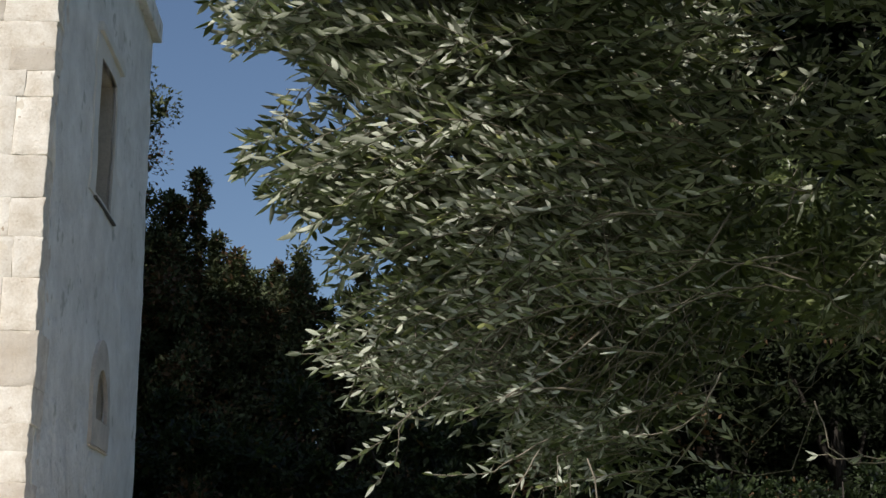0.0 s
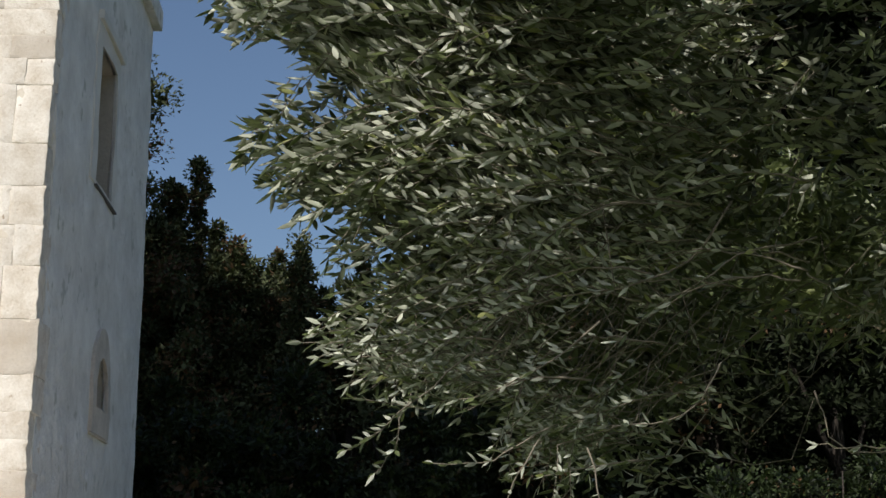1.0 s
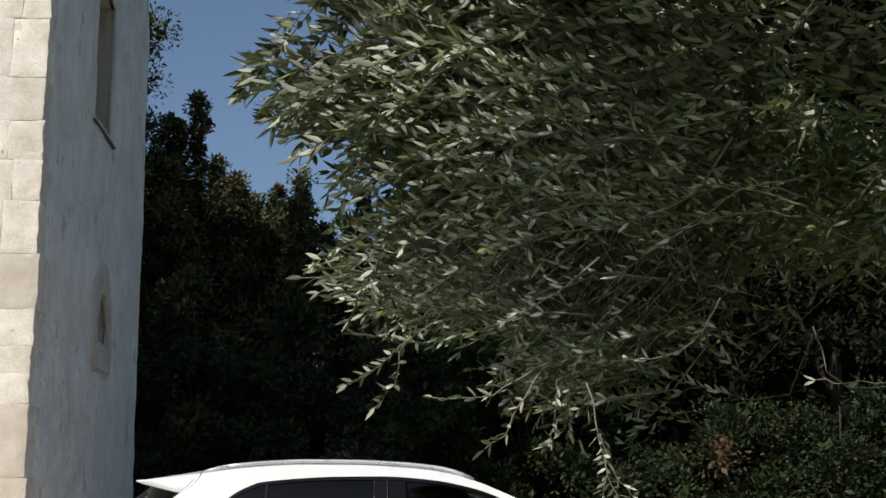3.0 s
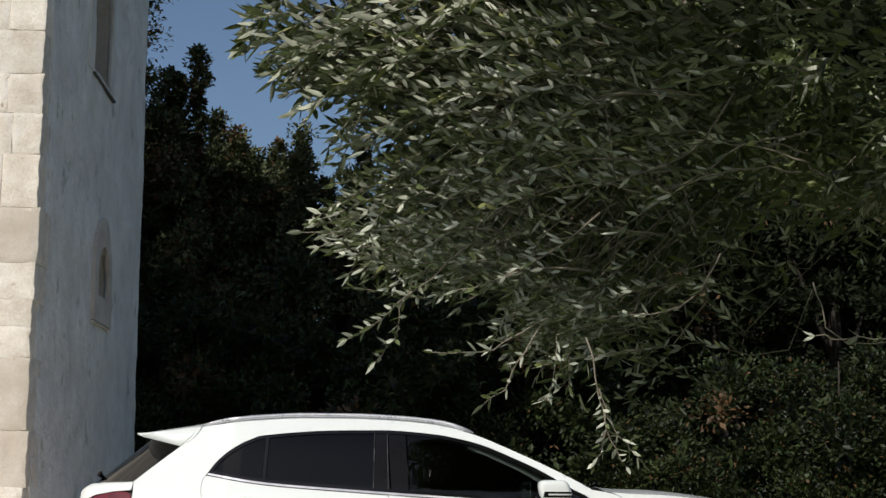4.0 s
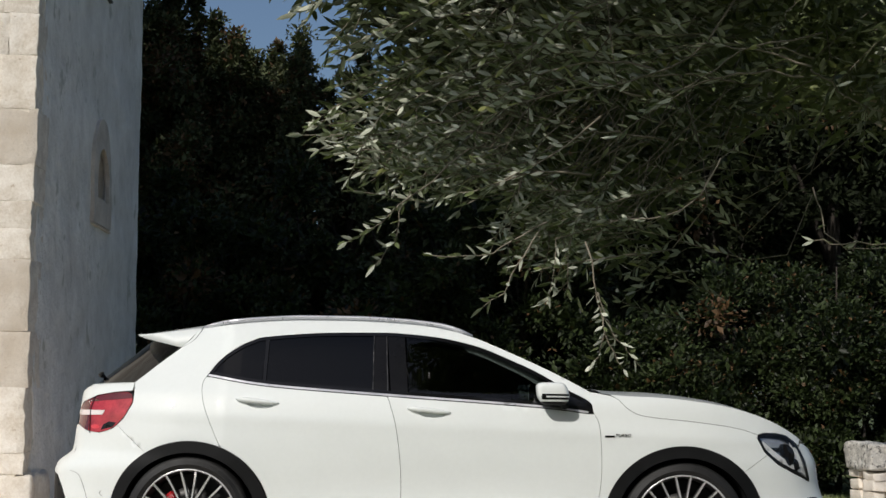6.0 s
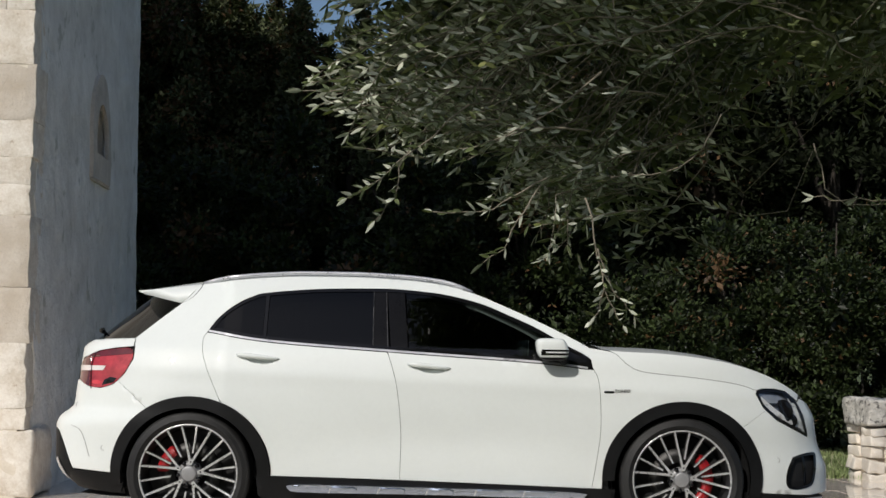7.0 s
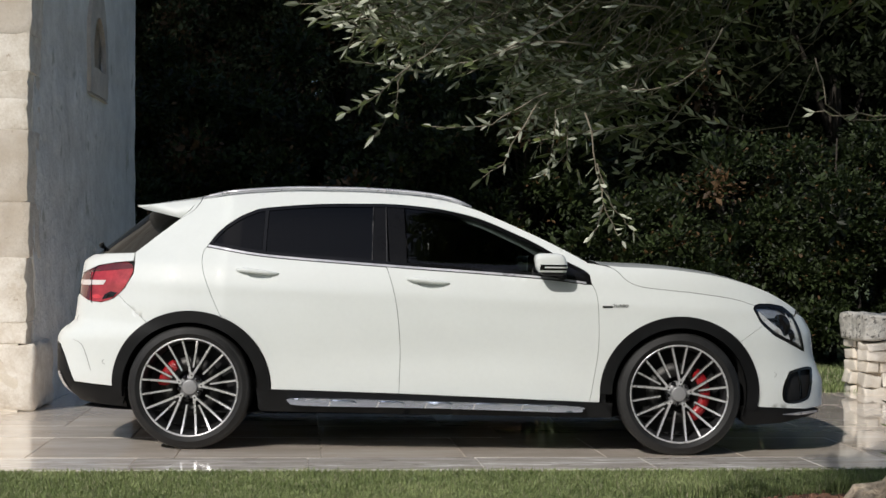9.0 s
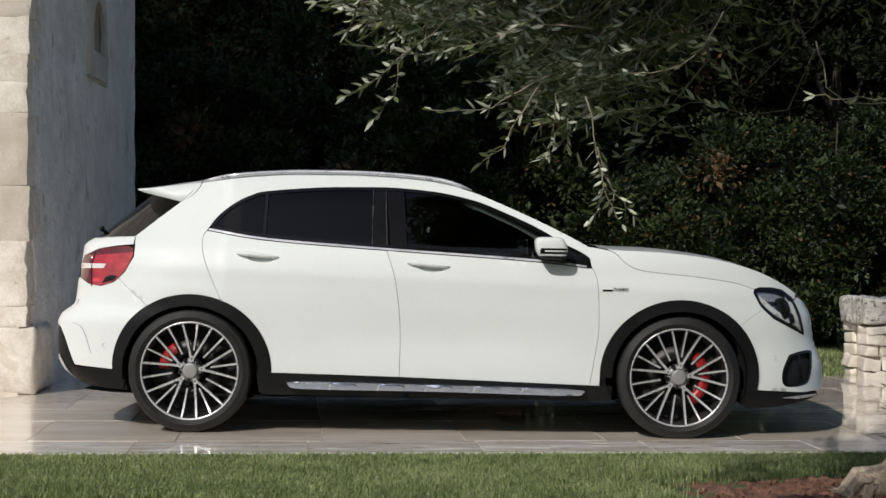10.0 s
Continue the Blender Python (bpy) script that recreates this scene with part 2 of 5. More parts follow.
def ease(xs, ys):
    """A smooth monotone curve through the knots, as a function of x (scalars or arrays)."""
    xs, ys = np.array(xs, float), np.array(ys, float)
    h, d = np.diff(xs), np.diff(ys) / np.diff(xs)
    m = np.concatenate([[d[0]], np.where(d[:-1] * d[1:] > 0, 2 * d[:-1] * d[1:] / np.where(d[:-1] + d[1:] == 0, 1, d[:-1] + d[1:]), 0), [d[-1]]])

    def at(x):
        x = np.clip(x, xs[0], xs[-1])
        i = np.clip(np.searchsorted(xs, x) - 1, 0, len(h) - 1)
        t = (x - xs[i]) / h[i]
        return (ys[i] * (1 + 2 * t) * (1 - t) ** 2 + h[i] * m[i] * t * (1 - t) ** 2
                + ys[i + 1] * t * t * (3 - 2 * t) + h[i] * m[i + 1] * t * t * (t - 1))
    return at


def flow(points, n=6):
    """A Catmull-Rom line through the points."""
    p = [np.array(q, float) for q in points]
    p = [2 * p[0] - p[1]] + p + [2 * p[-1] - p[-2]]
    out = []
    for a, b, c, d in zip(p, p[1:], p[2:], p[3:]):
        for k in range(n):
            t = k / n
            out.append(0.5 * (2 * b + (c - a) * t + (2 * a - 5 * b + 4 * c - d) * t * t + (3 * b - a - 3 * c + d) * t ** 3))
    return out + [p[-2]]


def tube(bm, path, radii, sides=6):
    """A tapered tube along a path, closed at its ends."""
    rings = []
    for i, p in enumerate(path):
        p = Vector(p)
        a, b = Vector(path[max(i - 1, 0)]), Vector(path[min(i + 1, len(path) - 1)])
        way = (b - a).normalized()
        side = way.cross(Vector((0.3, 0.2, 1))).normalized()
        up = side.cross(way)
        r = radii[i] if isinstance(radii, (list, tuple)) else radii
        rings.append([bm.verts.new(p + (side * math.cos(k * math.tau / sides) + up * math.sin(k * math.tau / sides)) * r) for k in range(sides)])
    for r0, r1 in zip(rings, rings[1:]):
        for k in range(sides):
            bm.faces.new((r0[k], r0[(k + 1) % sides], r1[(k + 1) % sides], r1[k]))
    bm.faces.new(rings[0][::-1])
    bm.faces.new(rings[-1])
    return bm


def lathe(bm, profile, steps=48, axis="y"):
    """Turns a profile of (radius, place along the axis) round the y axis."""
    rings = [[bm.verts.new((r * math.cos(k * math.tau / steps), a, r * math.sin(k * math.tau / steps))) for k in range(steps)] for r, a in profile]
    for r0, r1 in zip(rings, rings[1:]):
        for k in range(steps):
            bm.faces.new((r0[k], r0[(k + 1) % steps], r1[(k + 1) % steps], r1[k]))
    return bm


def rough_block(w, d, h, amount, seed, cuts=3, bevel=0.02):
    """A hewn stone, w by d by h about its base centre: bevelled, dressed unevenly."""
    bm = box(-w / 2, w / 2, -d / 2, d / 2, 0, h, bevel, 2)
    bmesh.ops.subdivide_edges(bm, edges=[e for e in bm.edges if e.calc_length() > 0.1], cuts=cuts, use_grid_fill=True)
    for v in bm.verts:
        q = v.co * 7 + Vector((seed * 3.7, seed * 1.3, seed * 2.1))
        v.co += Vector(noise.noise_vector(q)) * amount + Vector(noise.noise_vector(q * 3)) * amount * 0.4
    return bm


def inside(poly, u, v):
    hit, j = False, len(poly) - 1
    for i in range(len(poly)):
        (a, b), (c, d) = poly[i], poly[j]
        if (b > v) != (d > v) and u < (c - a) * (v - b) / (d - b) + a:
            hit = not hit
        j = i
    return hit


def plate(outline, place, step=0.03, holes=(), thick=0.012):
    """Fills an outline (less its holes) with an even net and bends it by place(u, v, inward); the rims turn inward by thick."""
    loops = [outline, *holes]
    pts, edges = [], []
    for lp in loops:
        dense = []
        for (a, b), (c, d) in zip(lp, list(lp[1:]) + [lp[0]]):
            n = max(1, int(math.hypot(c - a, d - b) / step))
            dense += [(a + (c - a) * k / n, b + (d - b) * k / n) for k in range(n)]
        s = len(pts)
        pts += dense
        edges += [(s + k, s + (k + 1) % len(dense)) for k in range(len(dense))]
    us, vs = [p[0] for p in outline], [p[1] for p in outline]
    rim = np.array(pts)
    nu, nv = int((max(us) - min(us)) / step) + 1, int((max(vs) - min(vs)) / step) + 1
    for i in range(nu):
        for j in range(nv):
            u, v = min(us) + (i + 0.5) * step, min(vs) + (j + 0.5) * step
            if inside(outline, u, v) and not any(inside(h, u, v) for h in holes):
                if np.min(np.hypot(rim[:, 0] - u, rim[:, 1] - v)) > step * 0.45:
                    pts.append((u, v))
    vo, _, fo, *_ = delaunay_2d_cdt([Vector(p) for p in pts], edges, [], 0, 1e-6)
    bm = bmesh.new()
    front = [bm.verts.new(place(p.x, p.y, 0.0)) for p in vo]
    used = {}
    for f in fo:
        cu, cv = sum(vo[i].x for i in f) / len(f), sum(vo[i].y for i in f) / len(f)
        if inside(outline, cu, cv) and not any(inside(h, cu, cv) for h in holes):
            bm.faces.new([front[i] for i in f])
            for a, b in zip(f, list(f[1:]) + [f[0]]):
                used[(a, b)] = 1
    back = {}
    for a, b in list(used):
        if (b, a) not in used:
            for i in (a, b):
                if i not in back:
                    back[i] = (bm.verts.new(place(vo[i].x, vo[i].y, 0.0)), bm.verts.new(place(vo[i].x, vo[i].y, thick)))
            if thick:
                bm.faces.new([back[b][0], back[a][0], back[a][1], back[b][1]])
    for v in [v for v in bm.verts if not v.link_faces]:
        bm.verts.remove(v)
    return bm


def arc(cx, cy, r, a0, a1, n=24):
    return [(cx + r * math.cos(radians(a0 + (a1 - a0) * k / n)), cy + r * math.sin(radians(a0 + (a1 - a0) * k / n))) for k in range(n + 1)]


# ---------- ground ----------
EDGE_SLOPE, EDGE_Y = 0.0991, 7.142           # front edge of the paving: y = EDGE_Y + EDGE_SLOPE * x
bm = bmesh.new()
rings, spokes = [0.0, 4, 8, 14, 22, 40, 90, 250, 800, 2500], 48
prev = None
for r in rings:
    if r == 0:
        ring = [bm.verts.new((0, 9, -0.03))]
    else:
        ring = [bm.verts.new((r * math.cos(k * math.tau / spokes), 9 + r * math.sin(k * math.tau / spokes), -0.03)) for k in range(spokes)]
        for k in range(spokes):
            if len(prev) == 1:
                bm.faces.new((prev[0], ring[k], ring[(k + 1) % spokes]))
            else:
                bm.faces.new((prev[k], ring[k], ring[(k + 1) % spokes], prev[(k + 1) % spokes]))
    prev = ring
tagged(part("ground", bm, TURF, None), "grassy ground that reaches to the horizon", "ground", kind="structure")

# ---------- paving of polished limestone slabs ----------
paving = thing("pavement", pose(0, EDGE_Y, 0, 0, 0, math.degrees(math.atan(EDGE_SLOPE))), "polished pale limestone slab paving, glossy and streaked", "pavement", kind="structure")
part("joint_bed", box(-9, 9, 0.01, 4.42, -0.2, -0.006), GROUT, paving, "grey mortar bed")


def slab_mesh(name, length, depth, m):
    bm = box(-length / 2, length / 2, -depth / 2, depth / 2, -0.04, 0, 0.003, 1)
    me = bpy.data.meshes.new(name)
    bm.to_mesh(me)
    bm.free()
    me.materials.append(m)
    return me


# (start, depth, slab length, a joint's place along the row)
rows = [(0.0, 0.437, 0.90, -1.57), (0.440, 0.864, 0.775, -1.37), (1.307, 0.602, 1.10, -0.60), (1.912, 1.452, 0.79, 0.19), (3.367, 1.05, 0.79, 0.55)]
slabs = random.Random(5)
for k, (v, depth, length, joint) in enumerate(rows):
    me = slab_mesh("slab", length - 0.003, depth, KERB if k == 0 else PAVING)
    u = joint - length * math.ceil((joint + 8.9) / length)
    while u < 8.2:
        ob = new("slab", me)
        ob.parent = paving
        ob.location = (u + length / 2, v + depth / 2, slabs.uniform(-0.0006, 0.0006))
        ob.rotation_euler = (slabs.gauss(0, 0.0012), slabs.gauss(0, 0.0012), 0)
        u += length

# ---------- the tower: plastered side, hewn limestone corner ----------
tower = thing("tower", pose(-2.853, 9.66, 0, 0, 0, 2.86), "old square stone tower with grey limewashed side wall", "tower")
# the storey above the cornice is unseen, raised to shade the wood behind
HEIGHT, SIDE, FRONT = 11.4, 4.34, 5.0


def on_side(s, z, inward):
    """The plastered side wall: it leans in slightly as it rises and is uneven by a centimetre."""
    wob = 0.014 * noise.noise(Vector((s * 1.5, z * 1.5, 3))) + 0.010 * noise.noise(Vector((s * 5, z * 4, 8))) + 0.004 * noise.noise(Vector((s * 13, z * 11, 8)))
    shrink = 1 - 0.009 * max(z - 1.0, 0)
    s = max(s, (0.27 if z < 0.44 else 0.14) + 0.11 * noise.noise(Vector((7, z * 2.1, 2))) + 0.05 * noise.noise(Vector((7, z * 9, 2)))) if s < 0.2 else s
    return (0.010 - 0.006 * z + wob - inward, s * shrink + 0.02 * noise.noise(Vector((2, z * 4, 1))) * (s > 4), z)


window_hole = [(1.65, 4.50), (2.39, 4.50), (2.39, 5.70), (1.65, 5.70)]
niche_hole = [(2.10, 2.66), (2.60, 2.66)] + [(2.35 + 0.25 * math.cos(a), 2.86 + 0.25 * math.sin(a)) for a in np.linspace(0, math.pi, 17)]
part("side_wall", plate([(0.1, 0), (SIDE, 0), (SIDE, HEIGHT), (0.1, HEIGHT)], on_side, 0.05, (window_hole, niche_hole), 0.03), PLASTER, tower,
     "grey weathered limewashed plaster wall")
part("back_wall", box(-FRONT, -0.16, SIDE - 0.45, SIDE - 0.16, 0, HEIGHT - 0.02), PLASTER, tower)
part("outer_wall", box(-FRONT, -FRONT + 0.45, 0.3, SIDE - 0.46, 0, HEIGHT - 0.02), PLASTER, tower)
part("roof", box(-FRONT + 0.1, -0.2, 0.1, SIDE - 0.2, HEIGHT - 0.1, HEIGHT + 0.03), TRIM_STONE, tower)
part("front_core", box(-FRONT, -0.05, -0.027, 0.29, 0, HEIGHT - 0.02), MORTAR, tower, "mortar and rubble behind the facing", smooth=False)

frame_1 = part("window", plate([(1.43, 4.47), (2.51, 4.47), (2.51, 5.86), (1.43, 5.86)], lambda s, z, i: (on_side(s, z, 0)[0] + 0.016 - i, on_side(s, z, 0)[1], z), 0.1, (window_hole,), 0.03),
               TRIM_STONE, tower, "stone window surround without glazing", smooth=False)
part("lintel_hood", box(-0.12, 0.028, 1.37, 2.45, 5.86, 5.95, 0.01), TRIM_STONE, frame_1, smooth=False)
# thin dark strip: the shadow line below the opening, put into the sill's colour
part("sill", box(-0.30, 0.010, 1.59, 2.51, 4.452, 4.47, 0.004), SILL_SHADOW, frame_1, smooth=False)
part("shutter", box(-0.50, -0.46, 1.54, 2.44, 4.45, 5.75), CLADDING, frame_1, "dark closed shutter deep in the reveal", smooth=False)
niche_rim = [(1.94, 2.44), (2.70, 2.44)] + [(2.32 + 0.38 * math.cos(a), 2.88 + 0.48 * math.sin(a)) for a in np.linspace(0, math.pi, 19)]
niche = part("niche", plate(niche_rim, lambda s, z, i: (on_side(s, z, 0)[0] + 0.030 - i, on_side(s, z, 0)[1], z), 0.08, (niche_hole,), 0.05),
             NICHE_STONE, tower, "round-headed stone niche surround", smooth=False)
part("sill", box(-0.30, 0.022, 1.93, 2.71, 2.420, 2.434, 0.004), QUOIN_SIDE, niche, smooth=False)
def reveal(hole, depth):
    """The bare stone lining of an opening."""
    bm = bmesh.new()
    ring = [(bm.verts.new(on_side(s, z, 0.012)), bm.verts.new(on_side(s, z, depth))) for s, z in hole]
    for (p, q), (r, t) in zip(ring, ring[1:] + ring[:1]):
        bm.faces.new((p, r, t, q))
    return bm


part("reveal", reveal(window_hole, 0.5), BARE_STONE, frame_1, "bare brown stone reveal", smooth=False)
part("reveal", reveal(niche_hole, 0.45), BARE_STONE, niche, "bare brown stone reveal", smooth=False)
bm = bmesh.new()
a = [bm.verts.new(p) for p in ((-0.03, 2.11, 2.665), (-0.03, 2.59, 2.665), (-0.40, 2.59, 2.82), (-0.40, 2.11, 2.82), (-0.40, 2.11, 2.665), (-0.40, 2.59, 2.665))]
for f in ((0, 1, 2, 3), (0, 3, 4), (1, 5, 2), (0, 4, 5, 1), (3, 2, 5, 4)):
    bm.faces.new([a[k] for k in f])
part("sloped_sill", bm, NICHE_STONE, niche, smooth=False)
part("niche_back", box(-0.48, -0.42, 2.02, 2.66, 2.6, 3.2), BARE_STONE, niche, smooth=False)

for name, x0, x1, y0, y1 in (("cornice_side", -0.30, 0.055, -0.10, SIDE - 0.17), ("cornice_front", -FRONT, -0.305, -0.12, 0.2)):
    bm = box(x0, x1, y0, y1, 6.93, 7.16, 0.012)
    part("cornice", bm, PLASTER, tower, "projecting plastered cornice", smooth=False)

# hewn blocks of the lit front, laid in courses of uneven height
COURSES = [0, 0.46, 0.61, 1.05, 1.43, 1.93, 2.14, 2.33, 2.59, 2.98, 3.36, 3.66, 3.95, 4.27, 4.72, 4.92, 5.10, 5.31, 5.66, 5.98, 6.30, 6.55, 6.795, 7.07, 7.5, 7.95, 8.4, 8.85, 9.3, 9.75, 10.2, 10.65, 11.1, 11.38]
cut = random.Random(11)
for k, (z0, z1) in enumerate(zip(COURSES, COURSES[1:])):
    x = 0.020 - 0.008 * z0 + cut.uniform(-0.016, 0.012) + (0.012 if k == 0 else 0)
    for n in range(4):
        w = cut.uniform(0.20, 0.42) if (n == 0 and k % 2) else cut.uniform(0.5, 0.8)
        if k in (10, 14) and n == 0:
            w = 0.20
        d = cut.uniform(0.30, 0.36) if n == 0 else 0.2
        base = k == 0 and n == 0                    # a bulging boulder at the foot of the corner
        if base:
            w, d, x = 0.62, 0.56, x + 0.035
        bm = rough_block(w - 0.0005, d, z1 - z0 - 0.0005, 0.020 if base else 0.009, k * 7 + n, 6, 0.03 if base else 0.0025)
        side = n == 0
        if side:                                    # chipped arris
            for v in bm.verts:
                if v.co.x > w / 2 - 0.03:
                    q = v.co * 11 + Vector((k * 5.3, 2, 9))
                    v.co.x -= 0.018 * max(0, noise.noise(q)) + 0.010 * noise.noise(q * 2.7)
        me = bpy.data.meshes.new("stone_block")
        bm.to_mesh(me)
        bm.free()
        me.materials.append(LIMESTONE)
        me.materials.append(QUOIN_SIDE)
        me.polygons.foreach_set("material_index", [1 if side and p.center.x > w / 2 - 0.022 and p.normal.y > -0.6 else 0 for p in me.polygons])
        me.polygons.foreach_set("use_smooth", [True] * len(me.polygons))
        ob = new("stone_block", me)
        ob.parent = tower
        ob.location = (x - w / 2, d / 2 - 0.034 + cut.uniform(-0.003, 0.003), z0 + 0.004)
        x -= w
    part("stone_course", box(-FRONT, x, -0.02, 0.16, z0 + 0.004, z1 - 0.006, 0.012), LIMESTONE, tower)

# ---------- dry-stone wall with a lichened cap ----------
wall = thing("stone_wall", pose(3.50, 11.62, 0, 0, 0, 4), "low dry-stone wall of pale rubble under thick lichened capstones", "stone wall")
lay = random.Random(3)
part("rubble_core", box(0.06, 2.9, 0.08, 0.46, -0.03, 0.44), QUOIN_SIDE, wall)
z = -0.03
for k, h in enumerate((0.10, 0.115, 0.10, 0.095, 0.075)):
    for face in (0, 1):
        x = lay.uniform(-0.01, 0.02)
        while x < 2.9:
            w = lay.uniform(0.10, 0.20) if lay.random() < 0.5 else lay.uniform(0.2, 0.32)
            bm = rough_block(w - 0.008, 0.2, h * lay.uniform(0.84, 1.0) - 0.004, 0.021, x * 9 + k * 3 + face, 5, 0.010)
            ob = part("stone", bm, DRY_STONE, wall)
            ob.location = (x + w / 2, 0.1 + lay.uniform(-0.02, 0.02) + face * 0.34, z)
            ob.rotation_euler = (lay.gauss(0, 0.04), lay.gauss(0, 0.045), lay.gauss(0, 0.08))
            x += w
    z += h
x = -0.02
for n in range(4):
    w = (0.78, 0.7, 0.85, 0.7)[n]
    ob = part("capstone", rough_block(w - 0.01, 0.62, 0.222, 0.026, 40 + n, 8, 0.022), CAP_STONE, wall, "thick pitted grey capstone")
    ob.location = (x + w / 2, 0.27, z - 0.005)
    x += w


# ---------- the car: rear wheel at the origin, nose towards +x, near flank at -y ----------
car = thing("car", pose(-1.386, 8.66, 0), "white compact crossover car parked on wet-looking stone paving", "car")
WHEELBASE, HUB_Z = 2.697, 0.343
section = ease([0.10, 0.20, 0.34, 0.50, 0.62, 0.78, 0.92, 1.00, 1.06, 1.14, 1.24, 1.34, 1.42, 1.50],
               [0.80, 0.845, 0.872, 0.888, 0.897, 0.900, 0.888, 0.868, 0.836, 0.792, 0.738, 0.682, 0.630, 0.560])
nose = ease([0.10, 0.20, 0.255, 0.384, 0.465, 0.546, 0.675, 0.756, 0.85, 1.1], [3.50, 3.575, 3.600, 3.597, 3.567, 3.540, 3.522, 3.482, 3.44, 3.40])
tail = ease([0.15, 0.265, 0.32, 0.40, 0.58, 0.635, 0.705, 0.82, 0.95, 1.04, 1.08, 1.4], [-0.69, -0.748, -0.81, -0.845, -0.845, -0.825, -0.745, -0.73, -0.71, -0.70, -0.65, -0.34])
front_taper = ease([2.0, 2.6, 2.95, 3.2, 3.36, 3.46, 3.53, 3.574], [1, 0.995, 0.972, 0.925, 0.865, 0.79, 0.70, 0.56])
rear_taper = ease([-0.80, -0.76, -0.70, -0.60, -0.45, -0.20, 0.15], [0.56, 0.68, 0.765, 0.845, 0.905, 0.972, 1])


def half_width(x, z):
    """Half the body's width at a place of its side view."""
    w = float(section(z))
    lift = 0.035 * (0.4 - x) if z < 1.1 else 0.0
    w += 0.007 * math.exp(-((z - 0.90 - lift) / 0.045) ** 2) - 0.012 * math.exp(-((z - 0.55) / 0.12) ** 2) * math.exp(-((x - 1.4) / 0.75) ** 2)
    for cx in (0.0, WHEELBASE):                 # flared haunches over the wheels
        w += 0.012 * math.exp(-((x - cx) / 0.5) ** 2 - ((z - 0.66) / 0.18) ** 2)
    w *= float(front_taper(x + 3.574 - float(nose(z)))) if x > 2 else 1.0
    w *= float(rear_taper(x - float(tail(z)) - 0.80)) if x < 0.15 else 1.0
    return w


def flank(side, lift=0.0):
    """A placer for plate(): bends a side-view outline onto the near (-1) or far (+1) flank."""
    def at(x, z, inward):
        return (x, side * (half_width(x, z) + lift - inward), z)
    return at


def even_normals(ob):
    """Gives a pane on the near flank the normals of the body's own curve, so that it mirrors without ripples."""
    e, out = 0.10, []
    for v in ob.data.vertices:
        x, z = v.co.x, v.co.z
        out.append(Vector(((half_width(x - e, z) - half_width(x + e, z)) / (2 * e), -1, (half_width(x, z - e) - half_width(x, z + e)) / (2 * e))).normalized())
    ob.data.normals_split_custom_set_from_vertices(out)


def shrunk(poly, d):
    """The outline moved inwards by d."""
    p = [np.array(q, float) for q in poly]
    area = sum(a[0] * b[1] - a[1] * b[0] for a, b in zip(p, p[1:] + p[:1]))
    s = 1 if area > 0 else -1
    out = []
    for i in range(len(p)):
        a, b, c = p[i - 1], p[i], p[(i + 1) % len(p)]
        n = np.zeros(2)
        for e in (b - a, c - b):
            l = np.hypot(*e)
            if l > 1e-9:
                n += np.array([-e[1], e[0]]) / l
        l = np.hypot(*n)
        out.append(tuple(b + s * d * n / l) if l > 1e-6 else tuple(b))
    return out


def clean(poly):
    out = []
    for q in poly:
        if not out or math.hypot(q[0] - out[-1][0], q[1] - out[-1][1]) > 1e-4:
            out.append((float(q[0]), float(q[1])))
    if math.hypot(out[0][0] - out[-1][0], out[0][1] - out[-1][1]) < 1e-4:
        out.pop()
    return out


def clip(poly, a, b):
    """The part of an outline to the left of the line from a to b."""
    out = []
    d = lambda p: (b[0] - a[0]) * (p[1] - a[1]) - (b[1] - a[1]) * (p[0] - a[0])
    for p, q in zip(poly, poly[1:] + poly[:1]):
        if d(p) >= 0:
            out.append(p)
        if d(p) * d(q) < 0:
            t = d(p) / (d(p) - d(q))
            out.append((p[0] + (q[0] - p[0]) * t, p[1] + (q[1] - p[1]) * t))
    return clean(out)


# side-view lines
belt = flow([(0.070, 1.137), (0.398, 1.086), (0.98, 1.043), (1.893, 0.985), (2.218, 0.949)], 8)
roofline = ease([-0.36, -0.02, 0.14, 0.365, 0.59, 0.85, 1.11, 1.336, 1.547, 1.70, 1.813, 1.918, 2.08, 2.19], [1.366, 1.408, 1.430, 1.452, 1.462, 1.461, 1.450, 1.427, 1.374, 1.312, 1.262, 1.214, 1.134, 1.074])
hoodline = ease([2.19, 2.38, 2.573, 2.897, 3.157, 3.30, 3.40, 3.46], [1.070, 1.052, 1.045, 1.009, 0.940, 0.876, 0.815, 0.756])
glass_top = flow([(0.070, 1.137), (0.126, 1.214), (0.22, 1.288), (0.30, 1.328), (0.379, 1.350), (0.667, 1.375), (0.954, 1.381), (1.114, 1.379),
                  (1.306, 1.362), (1.433, 1.341), (1.593, 1.300), (1.753, 1.234), (1.913, 1.160), (2.074, 1.066), (2.154, 1.026), (2.200, 0.992), (2.218, 0.949)], 5)
b_line = flow([(1.071, 1.037), (1.126, 0.848), (1.154, 0.598), (1.151, 0.322)], 6)
rear_cut = flow([(0.070, 1.137), (0.044, 1.084), (0.055, 0.991), (0.103, 0.866), (0.166, 0.729)], 6)
front_cut = flow([(2.208, 0.951), (2.243, 0.861), (2.253, 0.612), (2.23, 0.424), (2.207, 0.287)], 6)
hood_cut = flow([(2.345, 1.022), (2.418, 0.956), (2.513, 0.925), (2.766, 0.900), (3.0, 0.868), (3.125, 0.832)], 6)
tail_outline = flow([(-0.692, 0.928), (-0.672, 0.966), (-0.565, 1.009), (-0.456, 1.028), (-0.385, 1.033), (-0.350, 1.013), (-0.348, 0.969), (-0.391, 0.889), (-0.454, 0.831),
                     (-0.533, 0.806), (-0.62, 0.816), (-0.690, 0.850)], 4)
